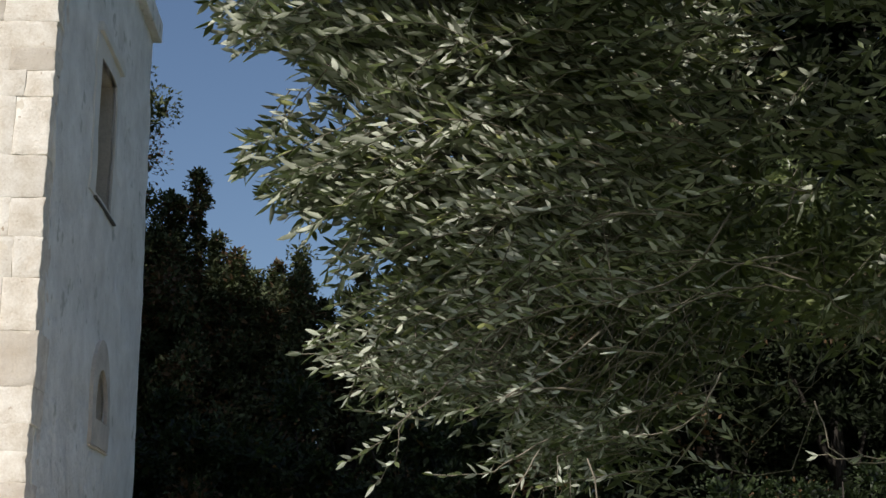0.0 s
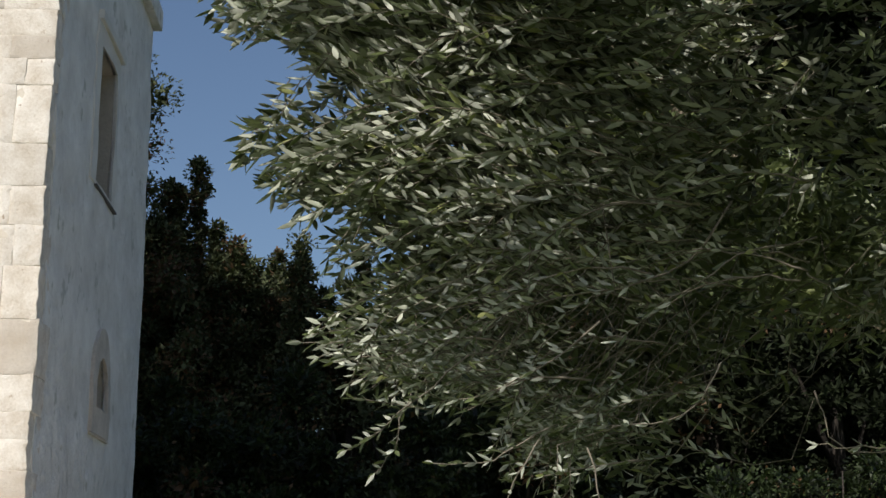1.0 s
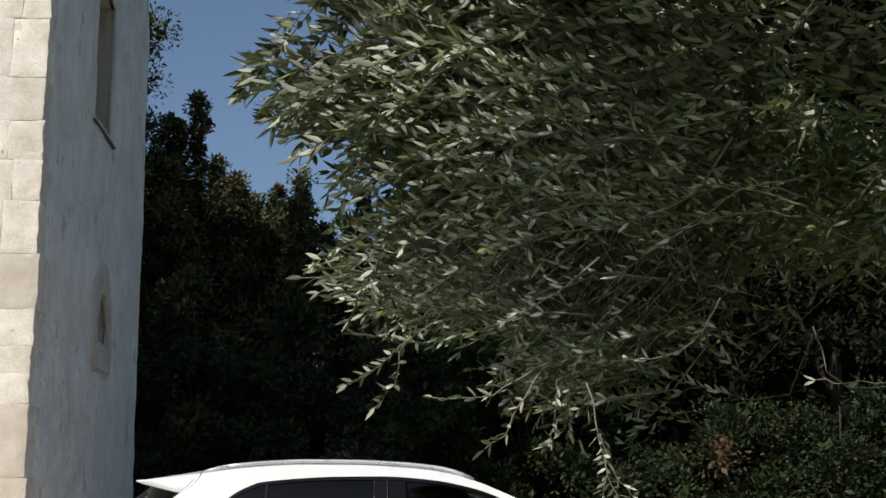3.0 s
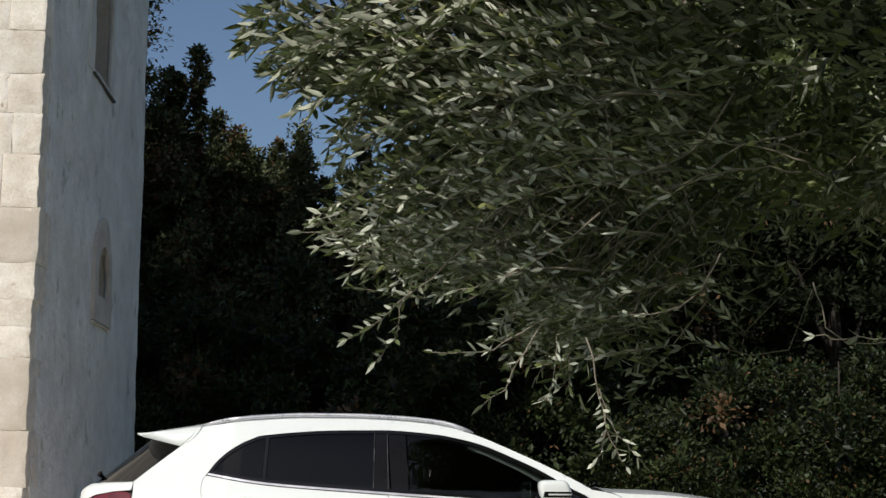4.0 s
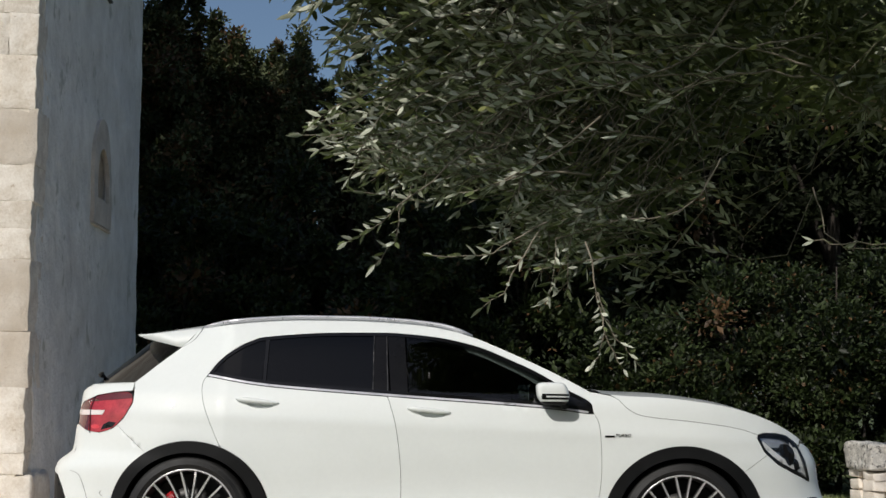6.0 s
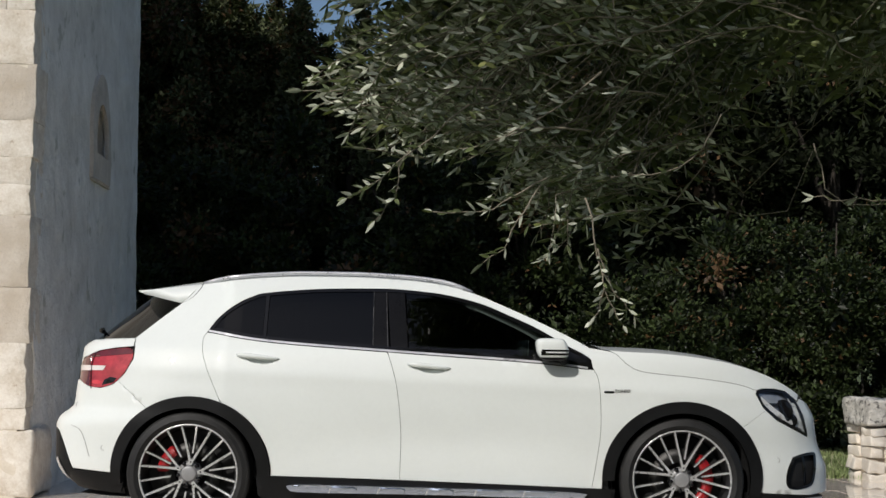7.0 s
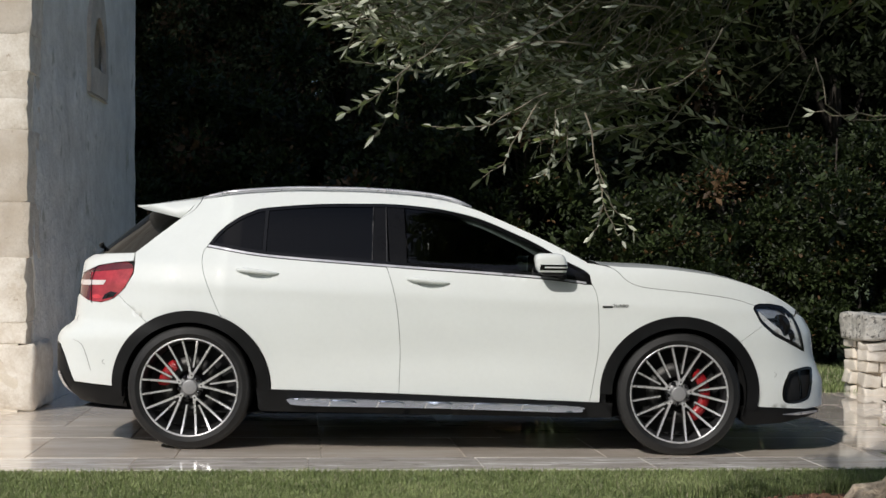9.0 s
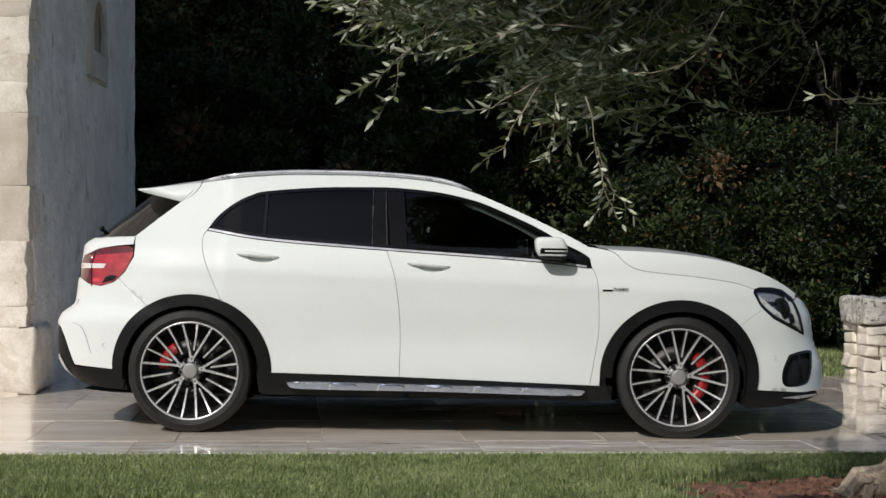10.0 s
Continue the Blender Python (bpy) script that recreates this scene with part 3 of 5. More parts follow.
lamp_outline = flow([(3.119, 0.815), (3.157, 0.838), (3.23, 0.838), (3.301, 0.824), (3.375, 0.765), (3.415, 0.68), (3.438, 0.573), (3.351, 0.615), (3.239, 0.670), (3.158, 0.742), (3.119, 0.815)], 4)[:-1]
R_OUT, R_IN = 0.424, 0.362


def arch(cx, a0, a1, r=R_OUT, n=20):
    mid = cx + (0.012 if cx > 1 else 0.0)          # a little wider than high
    return [(mid + (u - cx) * 1.045, HUB_Z + (v - HUB_Z) * 0.99) for u, v in arc(cx, HUB_Z + 0.003, r, a0, a1, n)]


rear_arch_door = math.degrees(math.atan2(0.729 - HUB_Z, 0.162))
ROOF_XS = list(np.linspace(2.19, -0.02, 40))
below_roof = [(x, float(roofline(x)) - 0.012) for x in ROOF_XS]

panels = {
    "rear_door": [(p[0], p[1] - 0.016) for p in belt if p[0] < 1.05] + [(1.070, 1.0215)] + [(p[0] , p[1]) for p in b_line[1:]] + [(0.800, 0.330), (0.437, 0.338)]
                 + arch(0, 0, rear_arch_door) + [tuple(p) for p in rear_cut[::-1][1:-2]],
    "front_door": [(1.075, 1.022)] + [(p[0], p[1] - 0.016) for p in belt if 1.09 < p[0] < 2.2] + [tuple(p) for p in front_cut[1:]] + [(1.7, 0.304), (1.151, 0.322)] + [tuple(p) for p in b_line[::-1][1:-1]],
    "front_wing": [tuple(p) for p in front_cut[::-1]] + [(2.190, 1.058), (2.25, 1.050), (2.31, 1.038)] + [tuple(p) for p in hood_cut] + [(3.119, 0.812)] + [(3.158, 0.740), (3.175, 0.722)]
                  + arch(WHEELBASE, 42, 180) + [(2.262, 0.286)],
    "rear_quarter": [tuple(p) for p in rear_cut[::-1]] + [tuple(p) for p in glass_top[1:]] + [(2.215, 0.960)] + below_roof + [(-0.06, 1.34), (-0.112, 1.287), (-0.235, 1.187), (-0.350, 1.086), (-0.342, 1.020), (-0.344, 0.969), (-0.390, 0.888), (-0.430, 0.850)]
                    + arch(0, 124, rear_arch_door),
    "rear_bumper": [(-0.430, 0.850), (-0.454, 0.830), (-0.533, 0.805), (-0.62, 0.815), (-0.692, 0.848)] + [(float(tail(z)) + 0.004, z) for z in np.linspace(0.845, 0.575, 14)]
                   + [(-0.790, 0.560), (-0.757, 0.503), (-0.692, 0.356), (-0.461, 0.340), (-0.437, 0.338)] + arch(0, 180, 124),
    "front_bumper": arch(WHEELBASE, -10, 42) + [(3.175, 0.722), (3.239, 0.667), (3.351, 0.612), (3.44, 0.570), (3.418, 0.68), (3.378, 0.765)] + [(3.40, 0.785), (float(nose(0.756)) - 0.004, 0.75)]
                    + [(float(nose(z)) - 0.004, z) for z in np.linspace(0.73, 0.262, 22)] + [(3.45, 0.249), (3.163, 0.266)],
    "tailgate_side": [(-0.352, 1.084), (-0.625, 1.076), (-0.697, 1.035), (-0.704, 0.94), (-0.695, 0.933), (-0.675, 0.969), (-0.565, 1.013), (-0.456, 1.031), (-0.385, 1.037), (-0.353, 1.040)],
    "bonnet_side": [tuple(p) for p in hood_cut] + [(3.157, 0.842), (3.23, 0.842), (3.301, 0.828), (3.38, 0.772)] + [(x, float(hoodline(x)) - 0.012) for x in np.linspace(3.395, 2.30, 30)],
}
intake = flow([(3.338, 0.460), (3.40, 0.476), (3.474, 0.481), (3.485, 0.455), (3.468, 0.335), (3.436, 0.301), (3.36, 0.289), (3.306, 0.305), (3.303, 0.380), (3.338, 0.460)], 4)[:-1]
whole = [(-0.70, 0.24), (-0.40, 0.22), (2.3, 0.20), (3.45, 0.20), (3.53, 0.30), (3.49, 0.45), (3.44, 0.70), (3.36, 0.77), (3.1, 0.88), (2.5, 0.98), (2.2, 1.0), (1.9, 1.14), (1.5, 1.34), (1.1, 1.42), (0.6, 1.43), (0.0, 1.38), (-0.12, 1.27), (-0.35, 1.07), (-0.60, 1.05), (-0.65, 0.9), (-0.75, 0.5)]
window_area = clean([tuple(p) for p in belt] + [tuple(p) for p in glass_top[::-1]])
inner_holes = [shrunk(window_area, 0.012), arc(0, HUB_Z, 0.40, 0, 360, 40)[:-1], arc(WHEELBASE, HUB_Z, 0.40, 0, 360, 40)[:-1]]
# panes
rear_b, front_b = ((0.985, 1.5), (0.992, 0.9)), ((1.045, 1.5), (1.098, 0.9))
DIV = 0.385
panes = {
    "quarter_glass": (clip(window_area, (DIV - 0.012, 0.9), (DIV - 0.012, 1.5)), PRIVACY),
    "rear_door_glass": (clip(clip(window_area, (DIV + 0.012, 1.5), (DIV + 0.012, 0.9)), rear_b[1], rear_b[0]), PRIVACY),
    "front_door_glass": (clip(clip(window_area, (1.155, 1.5), (1.205, 0.9)), (1.955, 0.9), (1.955, 1.5)), WINDOW),
    "mirror_triangle": (clip(window_area, (1.955, 1.5), (1.955, 0.9)), GLOSS_BLACK),
    "door_pillar": (clip(clip(window_area, (rear_b[0][0] + 0.004, 1.5), (rear_b[1][0] + 0.004, 0.9)), front_b[1], front_b[0]), PILLAR),
    "front_pillar_trim": (clip(clip(window_area, (front_b[0][0] + 0.005, 1.5), (front_b[1][0] + 0.005, 0.9)), (1.20, 0.9), (1.15, 1.5)), PILLAR),
}
board = flow([(0.536, 0.272), (0.61, 0.293), (1.35, 0.283), (2.09, 0.268), (2.165, 0.246), (2.07, 0.232), (1.35, 0.246), (0.64, 0.252), (0.536, 0.272)], 6)[:-1]

def cup(px, pz):
    return [(px + 0.072 * math.cos(a), pz - 0.0072 * math.cos(a) + 0.021 * math.sin(a)) for a in np.linspace(0, math.tau, 28, endpoint=False)]


cups = {"rear_door": cup(0.375, 0.968), "front_door": cup(1.321, 0.927)}
for side in (-1, 1):
    for name, (px, pz) in (("rear_door", (0.375, 0.968)), ("front_door", (1.321, 0.927))):
        bowl = lambda x, z, i: (x, side * (half_width(x, z) - 0.022 * max(0, 1 - ((x - px) / 0.073) ** 2 - ((z - pz) / 0.0225) ** 2) ** 0.6), z)
        part("handle_cup", plate(cups[name], bowl, 0.008, (), 0.0), PAINT, car)
    for name, outline in panels.items():
        lines = shrunk(clean(outline), 0.0013)
        holes = (shrunk(intake, -0.004),) if name == "front_bumper" else (cups[name],) if name in cups else ()
        part(name, plate(lines, flank(side), 0.028, holes, 0.02), PAINT, car)
    part("inner_shell", plate(whole, flank(side, -0.022), 0.06, inner_holes, 0.0), DARK_INSIDE, car)
    # window frame and panes
    part("window_frame", plate(window_area, flank(side, -0.004), 0.03, (shrunk(window_area, 0.017),), 0.02), GLOSS_BLACK, car, "gloss black window frame")
    for name, (outline, m) in panes.items():
        ob = part(name, plate(shrunk(outline, 0.002), flank(side, -0.009), 0.016, (), 0.004), m, car)
        ob.visible_shadow = m not in (PRIVACY, WINDOW)
        if side < 0:
            even_normals(ob)
    strip = [(p[0], p[1] - 0.0005) for p in belt if p[0] < 2.2] + [(p[0], p[1] - 0.0115) for p in belt[::-1] if p[0] < 2.2]
    part("belt_trim", plate(clean(strip), flank(side, 0.003), 0.03, (), 0.012), SATIN_SILVER, car, "satin silver trim strip")
    part("glass_divider", plate([(DIV - 0.010, 1.095), (DIV + 0.010, 1.093), (DIV + 0.010, 1.345), (DIV - 0.010, 1.342)], flank(side, -0.004), 0.03, (), 0.01), GLOSS_BLACK, car)
    # grey metal strips paint the bright reflection down the pillar edges
    for x0, x1 in ((0.9905, 0.9850), (1.0730, 1.0560)):
        part("pillar_edge", plate([(x0, 1.046), (x0 + 0.003, 1.046), (x1 + 0.003, 1.372), (x1, 1.372)], flank(side, -0.0045), 0.03, (), 0.006), GREY_ALLOY, car)
    seam = flow([(0.004, 1.412), (-0.012, 1.372), (-0.050, 1.325), (-0.112, 1.287)], 6)
    part("spoiler_seam", plate(clean([(x, z) for x, z in seam] + [(x - 0.005, z - 0.002) for x, z in seam[::-1]]), flank(side, 0.0015), 0.03, (), 0.003), DARK_INSIDE, car)
    # black cladding: arches, sills, lower bumpers
    for cx, a0, a1 in ((-0.010, -2, 191), (WHEELBASE, -14, 182)):
        ring = arch(cx, a0, a1, R_OUT + 0.003, 40) + arch(cx, a1, a0, R_IN, 40)
        part("wheel_arch", plate(ring, flank(side, 0.010), 0.03, (), 0.06), CLADDING, car, "black plastic arch moulding")
        bm = bmesh.new()
        lathe(bm, [(R_IN + 0.02, 0.0), (R_IN + 0.02, 0.30), (0.05, 0.30)], 40)
        for v in bm.verts:
            v.co = Vector((v.co.x + cx, side * (0.85 - v.co.y), v.co.z + HUB_Z))
        bmesh.ops.delete(bm, geom=[v for v in bm.verts if v.co.z < (0.27 if cx < 1 else 0.20)], context="VERTS")
        part("wheel_housing", bm, DARK_INSIDE, car)
    sill = [(0.362, 0.338), (0.80, 0.327), (1.151, 0.319), (1.7, 0.301), (2.285, 0.283), (2.335, 0.283), (2.33, 0.200), (1.4, 0.207), (0.41, 0.215), (0.372, 0.23)]
    part("side_skirt", plate(sill, flank(side, 0.006), 0.03, (), 0.08), CLADDING, car, "black plastic side skirt")
    board_part = part("running_board", plate(board, flank(side, 0.045), 0.02, (), 0.05), BRUSHED, car, "brushed metal running board")
    for k in range(5):
        x = 0.768 + 0.265 * k
        zc = 0.2685 - 0.009 * (x - 0.6)
        part("tread_rib", plate([(x, zc - 0.014), (x + 0.145, zc - 0.015), (x + 0.150, zc + 0.002), (x + 0.13, zc + 0.012), (x + 0.012, zc + 0.014)], flank(side, 0.058), 0.03, (), 0.012), BRUSHED, board_part)
        # bright alloy strip paints the highlight on the rib's slanted left edge
        part("rib_edge", plate([(x - 0.005, zc - 0.015), (x + 0.001, zc - 0.015), (x + 0.014, zc + 0.015), (x + 0.006, zc + 0.016)], flank(side, 0.062), 0.03, (), 0.012), ALLOY, board_part)
    lip_rear = [(-0.70, 0.347), (-0.46, 0.336), (-0.375, 0.336), (-0.392, 0.262), (-0.402, 0.232), (-0.45, 0.226), (-0.70, 0.262), (-0.735, 0.29)]
    part("rear_lower_bumper", plate(lip_rear, flank(side, 0.002), 0.03, (), 0.08), CLADDING, car, "black plastic lower bumper")
    diffuser = [(-0.840, 0.572), (-0.795, 0.560), (-0.760, 0.500), (-0.696, 0.352), (-0.70, 0.27), (-0.742, 0.268), (-0.805, 0.335), (-0.838, 0.42)]
    part("diffuser_edge", plate(shrunk(diffuser, 0.001), flank(side, 0.001), 0.02, (), 0.02), CLADDING, car)
    crease = flow([(-0.701, 0.595), (-0.644, 0.571), (-0.612, 0.508), (-0.585, 0.423)], 5)
    part("bumper_seam", plate(clean([(x, z) for x, z in crease] + [(x + 0.003, z + 0.001) for x, z in crease[::-1]]), flank(side, 0.0012), 0.03, (), 0.002), HUB_GREY, car)
    part("exhaust_trim", plate([(-0.818, 0.40), (-0.800, 0.41), (-0.728, 0.285), (-0.745, 0.262), (-0.79, 0.315)], flank(side, 0.012), 0.02, (), 0.05), SATIN_SILVER, car, "chrome exhaust trim")
    lip_front = [(3.05, 0.275), (3.163, 0.262), (3.45, 0.245), (3.535, 0.244), (3.545, 0.225), (3.47, 0.205), (3.30, 0.172), (3.10, 0.160), (3.06, 0.19)]
    part("front_lower_bumper", plate(lip_front, flank(side, 0.004), 0.03, (), 0.08), CLADDING, car, "black plastic lower bumper")
    part("splitter", plate([(3.30, 0.223), (3.40, 0.232), (3.53, 0.238), (3.525, 0.226), (3.40, 0.216)], flank(side, 0.022), 0.02, (), 0.03), SATIN_SILVER, car, "silver splitter blade")
    # lamps
    lamp = part("tail_lamp", plate(shrunk(clean(tail_outline), 0.003), flank(side, 0.006), 0.02, (), 0.02), LAMP_RED, car, "red tail lamp")
    part("lens_band", plate([(-0.695, 0.900), (-0.52, 0.905), (-0.505, 0.93), (-0.698, 0.930)], flank(side, 0.0095), 0.02, (), 0.006), LAMP_CLEAR, lamp, "pale clear lens band")
    part("lens_crown", plate(shrunk(clip(clean(tail_outline), (-0.7, 0.966), (-0.3, 1.000)), 0.004), flank(side, 0.008), 0.02, (), 0.006), LAMP_SMOKE, lamp)
    part("lens_spot", plate([(-0.562 + 0.030 * math.cos(a), 0.838 + 0.012 * math.sin(a)) for a in np.linspace(0, math.tau, 18, endpoint=False)], flank(side, 0.0088), 0.02, (), 0.004), LAMP_BRIGHT, lamp)
    part("lens_low", plate([(-0.525, 0.822), (-0.455, 0.838), (-0.435, 0.862), (-0.475, 0.868), (-0.51, 0.852)], flank(side, 0.0088), 0.02, (), 0.004), GLOSS_BLACK, lamp)
    part("lens_divider", plate(flow([(-0.582, 1.005), (-0.603, 0.93), (-0.600, 0.815), (-0.594, 0.815), (-0.597, 0.93), (-0.576, 1.006)], 4), flank(side, 0.0095), 0.02, (), 0.004), GLOSS_BLACK, lamp)
    part("lens_edge", plate(shrunk(clip(clean(tail_outline), (-0.605, 0.7), (-0.605, 1.1)), 0.004), flank(side, 0.008), 0.02, (), 0.006), LAMP_SMOKE, lamp)
    head = part("headlamp", plate(shrunk(lamp_outline, 0.003), flank(side, -0.016), 0.02, (), 0.004), LAMP_DARK, car, "headlamp with dark bowl")
    part("lamp_rim", plate(shrunk(lamp_outline, 0.002), flank(side, 0.001), 0.02, (shrunk(lamp_outline, 0.015),), 0.03), GLOSS_BLACK, head)
    lens = part("lens", plate(shrunk(lamp_outline, 0.012), flank(side, -0.001), 0.02, (), 0.002), CLEAR, head, "clear curved lens")
    lens.visible_shadow = False
    for px, pz, pr in ((3.282, 0.716, 0.058), (3.335, 0.664, 0.034)):
        bm = bmesh.new()
        bmesh.ops.create_uvsphere(bm, u_segments=20, v_segments=12, radius=pr, matrix=Matrix.LocRotScale((px, side * (half_width(px, pz) - 0.016), pz), None, (1, 0.2, 1.15)))
        part("projector", bm, GLOSS_BLACK, head)
    part("daylight_strip", plate(flow([(3.15, 0.80), (3.25, 0.72), (3.36, 0.652), (3.41, 0.62), (3.35, 0.636), (3.24, 0.694), (3.155, 0.765)], 3), flank(side, -0.008), 0.02, (), 0.004), LAMP_CHROME, head)
    part("reflector", plate(flow([(3.318, 0.790), (3.350, 0.745), (3.385, 0.665), (3.372, 0.656), (3.345, 0.70), (3.318, 0.745)], 3), flank(side, -0.008), 0.02, (), 0.004), LAMP_CHROME, head)
    part("lamp_brow", plate(clean([(x, z) for x, z in lamp_outline if z > 0.752 and x > 3.12] + [(x - 0.018, z - 0.026) for x, z in lamp_outline[::-1] if z > 0.752 and x > 3.14]), flank(side, -0.009), 0.02, (), 0.004), GLOSS_BLACK, head)
    part("lamp_blade", plate([(3.338, 0.786), (3.368, 0.750), (3.400, 0.66), (3.418, 0.60), (3.388, 0.622), (3.358, 0.70)], flank(side, -0.010), 0.02, (), 0.004), PAINT, head)
    # front corner intake
    vent = part("air_intake", plate(shrunk(intake, -0.003), flank(side, -0.075), 0.03, (), 0.0), DARK_INSIDE, car, "black front air intake")
    part("intake_rim", plate(shrunk(intake, -0.005), flank(side, 0.003), 0.02, (shrunk(intake, 0.010),), 0.08), GLOSS_BLACK, vent)
    part("intake_fin", plate([(3.395, 0.465), (3.410, 0.468), (3.425, 0.315), (3.410, 0.308)], flank(side, -0.02), 0.03, (), 0.05), GLOSS_BLACK, vent)
    for px, pz in ((3.243, 0.447), (-0.50, 0.475)):
        bm = lathe(bmesh.new(), [(0.0115, 0.002), (0.0118, -0.0008), (0.0128, -0.0008), (0.0131, 0.002)], 20)
        for v in bm.verts:
            v.co = Vector((v.co.x + px, side * (half_width(px, pz) - v.co.y), v.co.z + pz))
        part("parking_sensor", bm, HUB_GREY, car)
    # door handles over their shallow cups
    for px, pz in ((0.36, 0.985), (1.306, 0.944)):
        part("door_handle", tube(bmesh.new(), [(px + 0.118 * t, side * (half_width(px, pz) + 0.016 * (1 - t ** 4) + 0.002), pz - 0.012 * t + 0.004) for t in np.linspace(-1, 1, 13)], [0.006, 0.011, 0.0135, 0.0145, 0.0145, 0.014, 0.014, 0.0135, 0.013, 0.012, 0.0105, 0.008, 0.004], 12), PAINT, car, "white pull handle")
    # mirror
    my = side * 0.945

    def shell(grow=1.0, z0=-9, z1=9, x0=-9, x1=9, outer=False):
        """A rounded housing, narrower below; only the faces within the given bounds."""
        bm = bmesh.new()
        rows = []
        for v in np.linspace(-math.pi / 2, math.pi / 2, 81):
            ring = []
            for u in np.linspace(0, math.tau, 48, endpoint=False):
                p = lambda c, e: math.copysign(abs(c) ** e, c)
                X, Y, Z = p(math.cos(v), 0.36) * p(math.cos(u), 0.36), p(math.cos(v), 0.36) * p(math.sin(u), 0.5), p(math.sin(v), 0.55)
                slim = 1 - 0.24 * max(-Z - 0.15, 0) ** 1.3
                ring.append(bm.verts.new((1.980 + 0.088 * grow * X * slim - 0.010 * Z - 0.006 * (X > 0) * max(Z, 0), my + 0.076 * grow * Y * slim, 1.046 + 0.062 * grow * Z)))
            rows.append(ring)
        for a, b in zip(rows, rows[1:]):
            for k in range(48):
                q = (a[k], a[(k + 1) % 48], b[(k + 1) % 48], b[k])
                c = sum((w.co for w in q), Vector()) / 4
                if z0 < c.z < z1 and x0 < c.x < x1 and not (outer and (c.y - my) * side < 0):
                    bm.faces.new(q)
        bmesh.ops.delete(bm, geom=[w for w in bm.verts if not w.link_faces], context="VERTS")
        bmesh.ops.remove_doubles(bm, verts=bm.verts[:], dist=1e-5)
        bmesh.ops.recalc_face_normals(bm, faces=bm.faces[:])
        return bm

    mirror = part("door_mirror", shell(), PAINT, car, "white door mirror")
    part("mirror_base", shell(1.012, z1=1.004), CLADDING, mirror)
    part("indicator", shell(1.014, 1.040, 1.049, 1.915, outer=True), GLOSS_BLACK, mirror)
    part("indicator_strip", shell(1.014, 1.016, 1.025, 1.915, outer=True), GLOSS_BLACK, mirror)
    part("indicator_lens", shell(1.012, 1.025, 1.040, 1.915, 1.950, True), GLOSS_BLACK, mirror)
    part("mirror_arm", tube(bmesh.new(), [(2.02, my, 1.0), (2.05, side * 0.88, 0.985), (2.06, side * 0.80, 0.978)], [0.020, 0.024, 0.03], 10), CLADDING, mirror)


def cross(name, xs, edge, crown, material, label="", half=None, n=18, power=2.4, lift=0.0):
    """A panel from flank to flank: at each x it rises from the edge line by its crown."""
    bm = bmesh.new()
    rings = []
    for x in xs:
        z0 = float(edge(x))
        w = half(x) if half else half_width(x, z0)
        rings.append([bm.verts.new((x, w * k, z0 + float(crown(x)) * (1 - abs(k) ** power) + lift)) for k in np.linspace(-1, 1, n + 1)])
    for a, b in zip(rings, rings[1:]):
        for k in range(n):
            bm.faces.new((a[k], a[k + 1], b[k + 1], b[k]))
    bmesh.ops.recalc_face_normals(bm, faces=bm.faces[:])
    return part(name, bm, material, car, label)


cross("roof", np.linspace(-0.03, 1.49, 40), lambda x: roofline(x) - 0.013, lambda x: 0.045, PAINT)
cross("windscreen", np.linspace(1.495, 2.24, 24), lambda x: float(roofline(min(x, 2.19))) - 0.016 - 0.3 * max(x - 2.19, 0), lambda x: 0.016, WINDOW, "raked windscreen").visible_shadow = False
cross("bonnet", np.linspace(2.26, 3.44, 40), lambda x: hoodline(x) - 0.013, ease([2.2, 2.6, 3.2, 3.46], [0.026, 0.030, 0.030, 0.020]), PAINT)
cross("scuttle", np.linspace(2.20, 2.262, 4), lambda x: 0.95, lambda x: 0.03, CLADDING)
cross("floor_pan", np.linspace(-0.68, 3.45, 20), lambda x: 0.205, lambda x: 0.0, DARK_INSIDE)
# spoiler: carries the roof backwards over the rear window
bm = bmesh.new()
top, low = [], []
for k in np.linspace(-1, 1, 21):
    back = -0.415 + 0.07 * abs(k) ** 5
    w = 0.582
    top.append([bm.verts.new((x, (w + 0.036 * t) * k, float(roofline(x)) - 0.012 + 0.045 * (1 - abs(k) ** 2.4) * (1 - t * 0.45))) for t, x in ((t, -0.015 + (back + 0.015) * t) for t in np.linspace(0, 1, 8))])
    low.append([bm.verts.new((x, (w + e) * k, z)) for x, e, z in ((back + 0.004, 0.036, 1.347 + 0.02 * (1 - k * k)), (-0.33, 0.050, 1.338), (-0.112, 0.054, 1.287 + 0.02 * (1 - k * k)))])
for a, b in zip(top, top[1:]):
    for i in range(7):
        bm.faces.new((a[i], a[i + 1], b[i + 1], b[i]))
for a, b, c, d in zip(top, top[1:], low, low[1:]):
    bm.faces.new((a[-1], b[-1], d[0], c[0]))
    for i in range(2):
        bm.faces.new((c[i], c[i + 1], d[i + 1], d[i]))
for a, c in ((top[0], low[0]), (top[-1], low[-1])):
    bm.faces.new(a + c)
bmesh.ops.recalc_face_normals(bm, faces=bm.faces[:])
part("roof_spoiler", bm, PAINT, car, "white roof spoiler")
# rear window wraps from flank to flank
bm = bmesh.new()
rows = []
for s in np.linspace(0, 1, 12):
    ex, ez, cx2, cz = -0.114 - 0.240 * s, 1.286 - 0.200 * s, -0.345 - 0.325 * s, 1.345 - 0.265 * s
    w = half_width(ex, ez) - 0.004
    rows.append([bm.verts.new((ex + (cx2 - ex) * (1 - abs(k) ** 4), w * k, ez + (cz - ez) * (1 - abs(k) ** 4))) for k in np.linspace(-1, 1, 31)])
for a, b in zip(rows, rows[1:]):
    for k in range(30):
        bm.faces.new((a[k], a[k + 1], b[k + 1], b[k]))
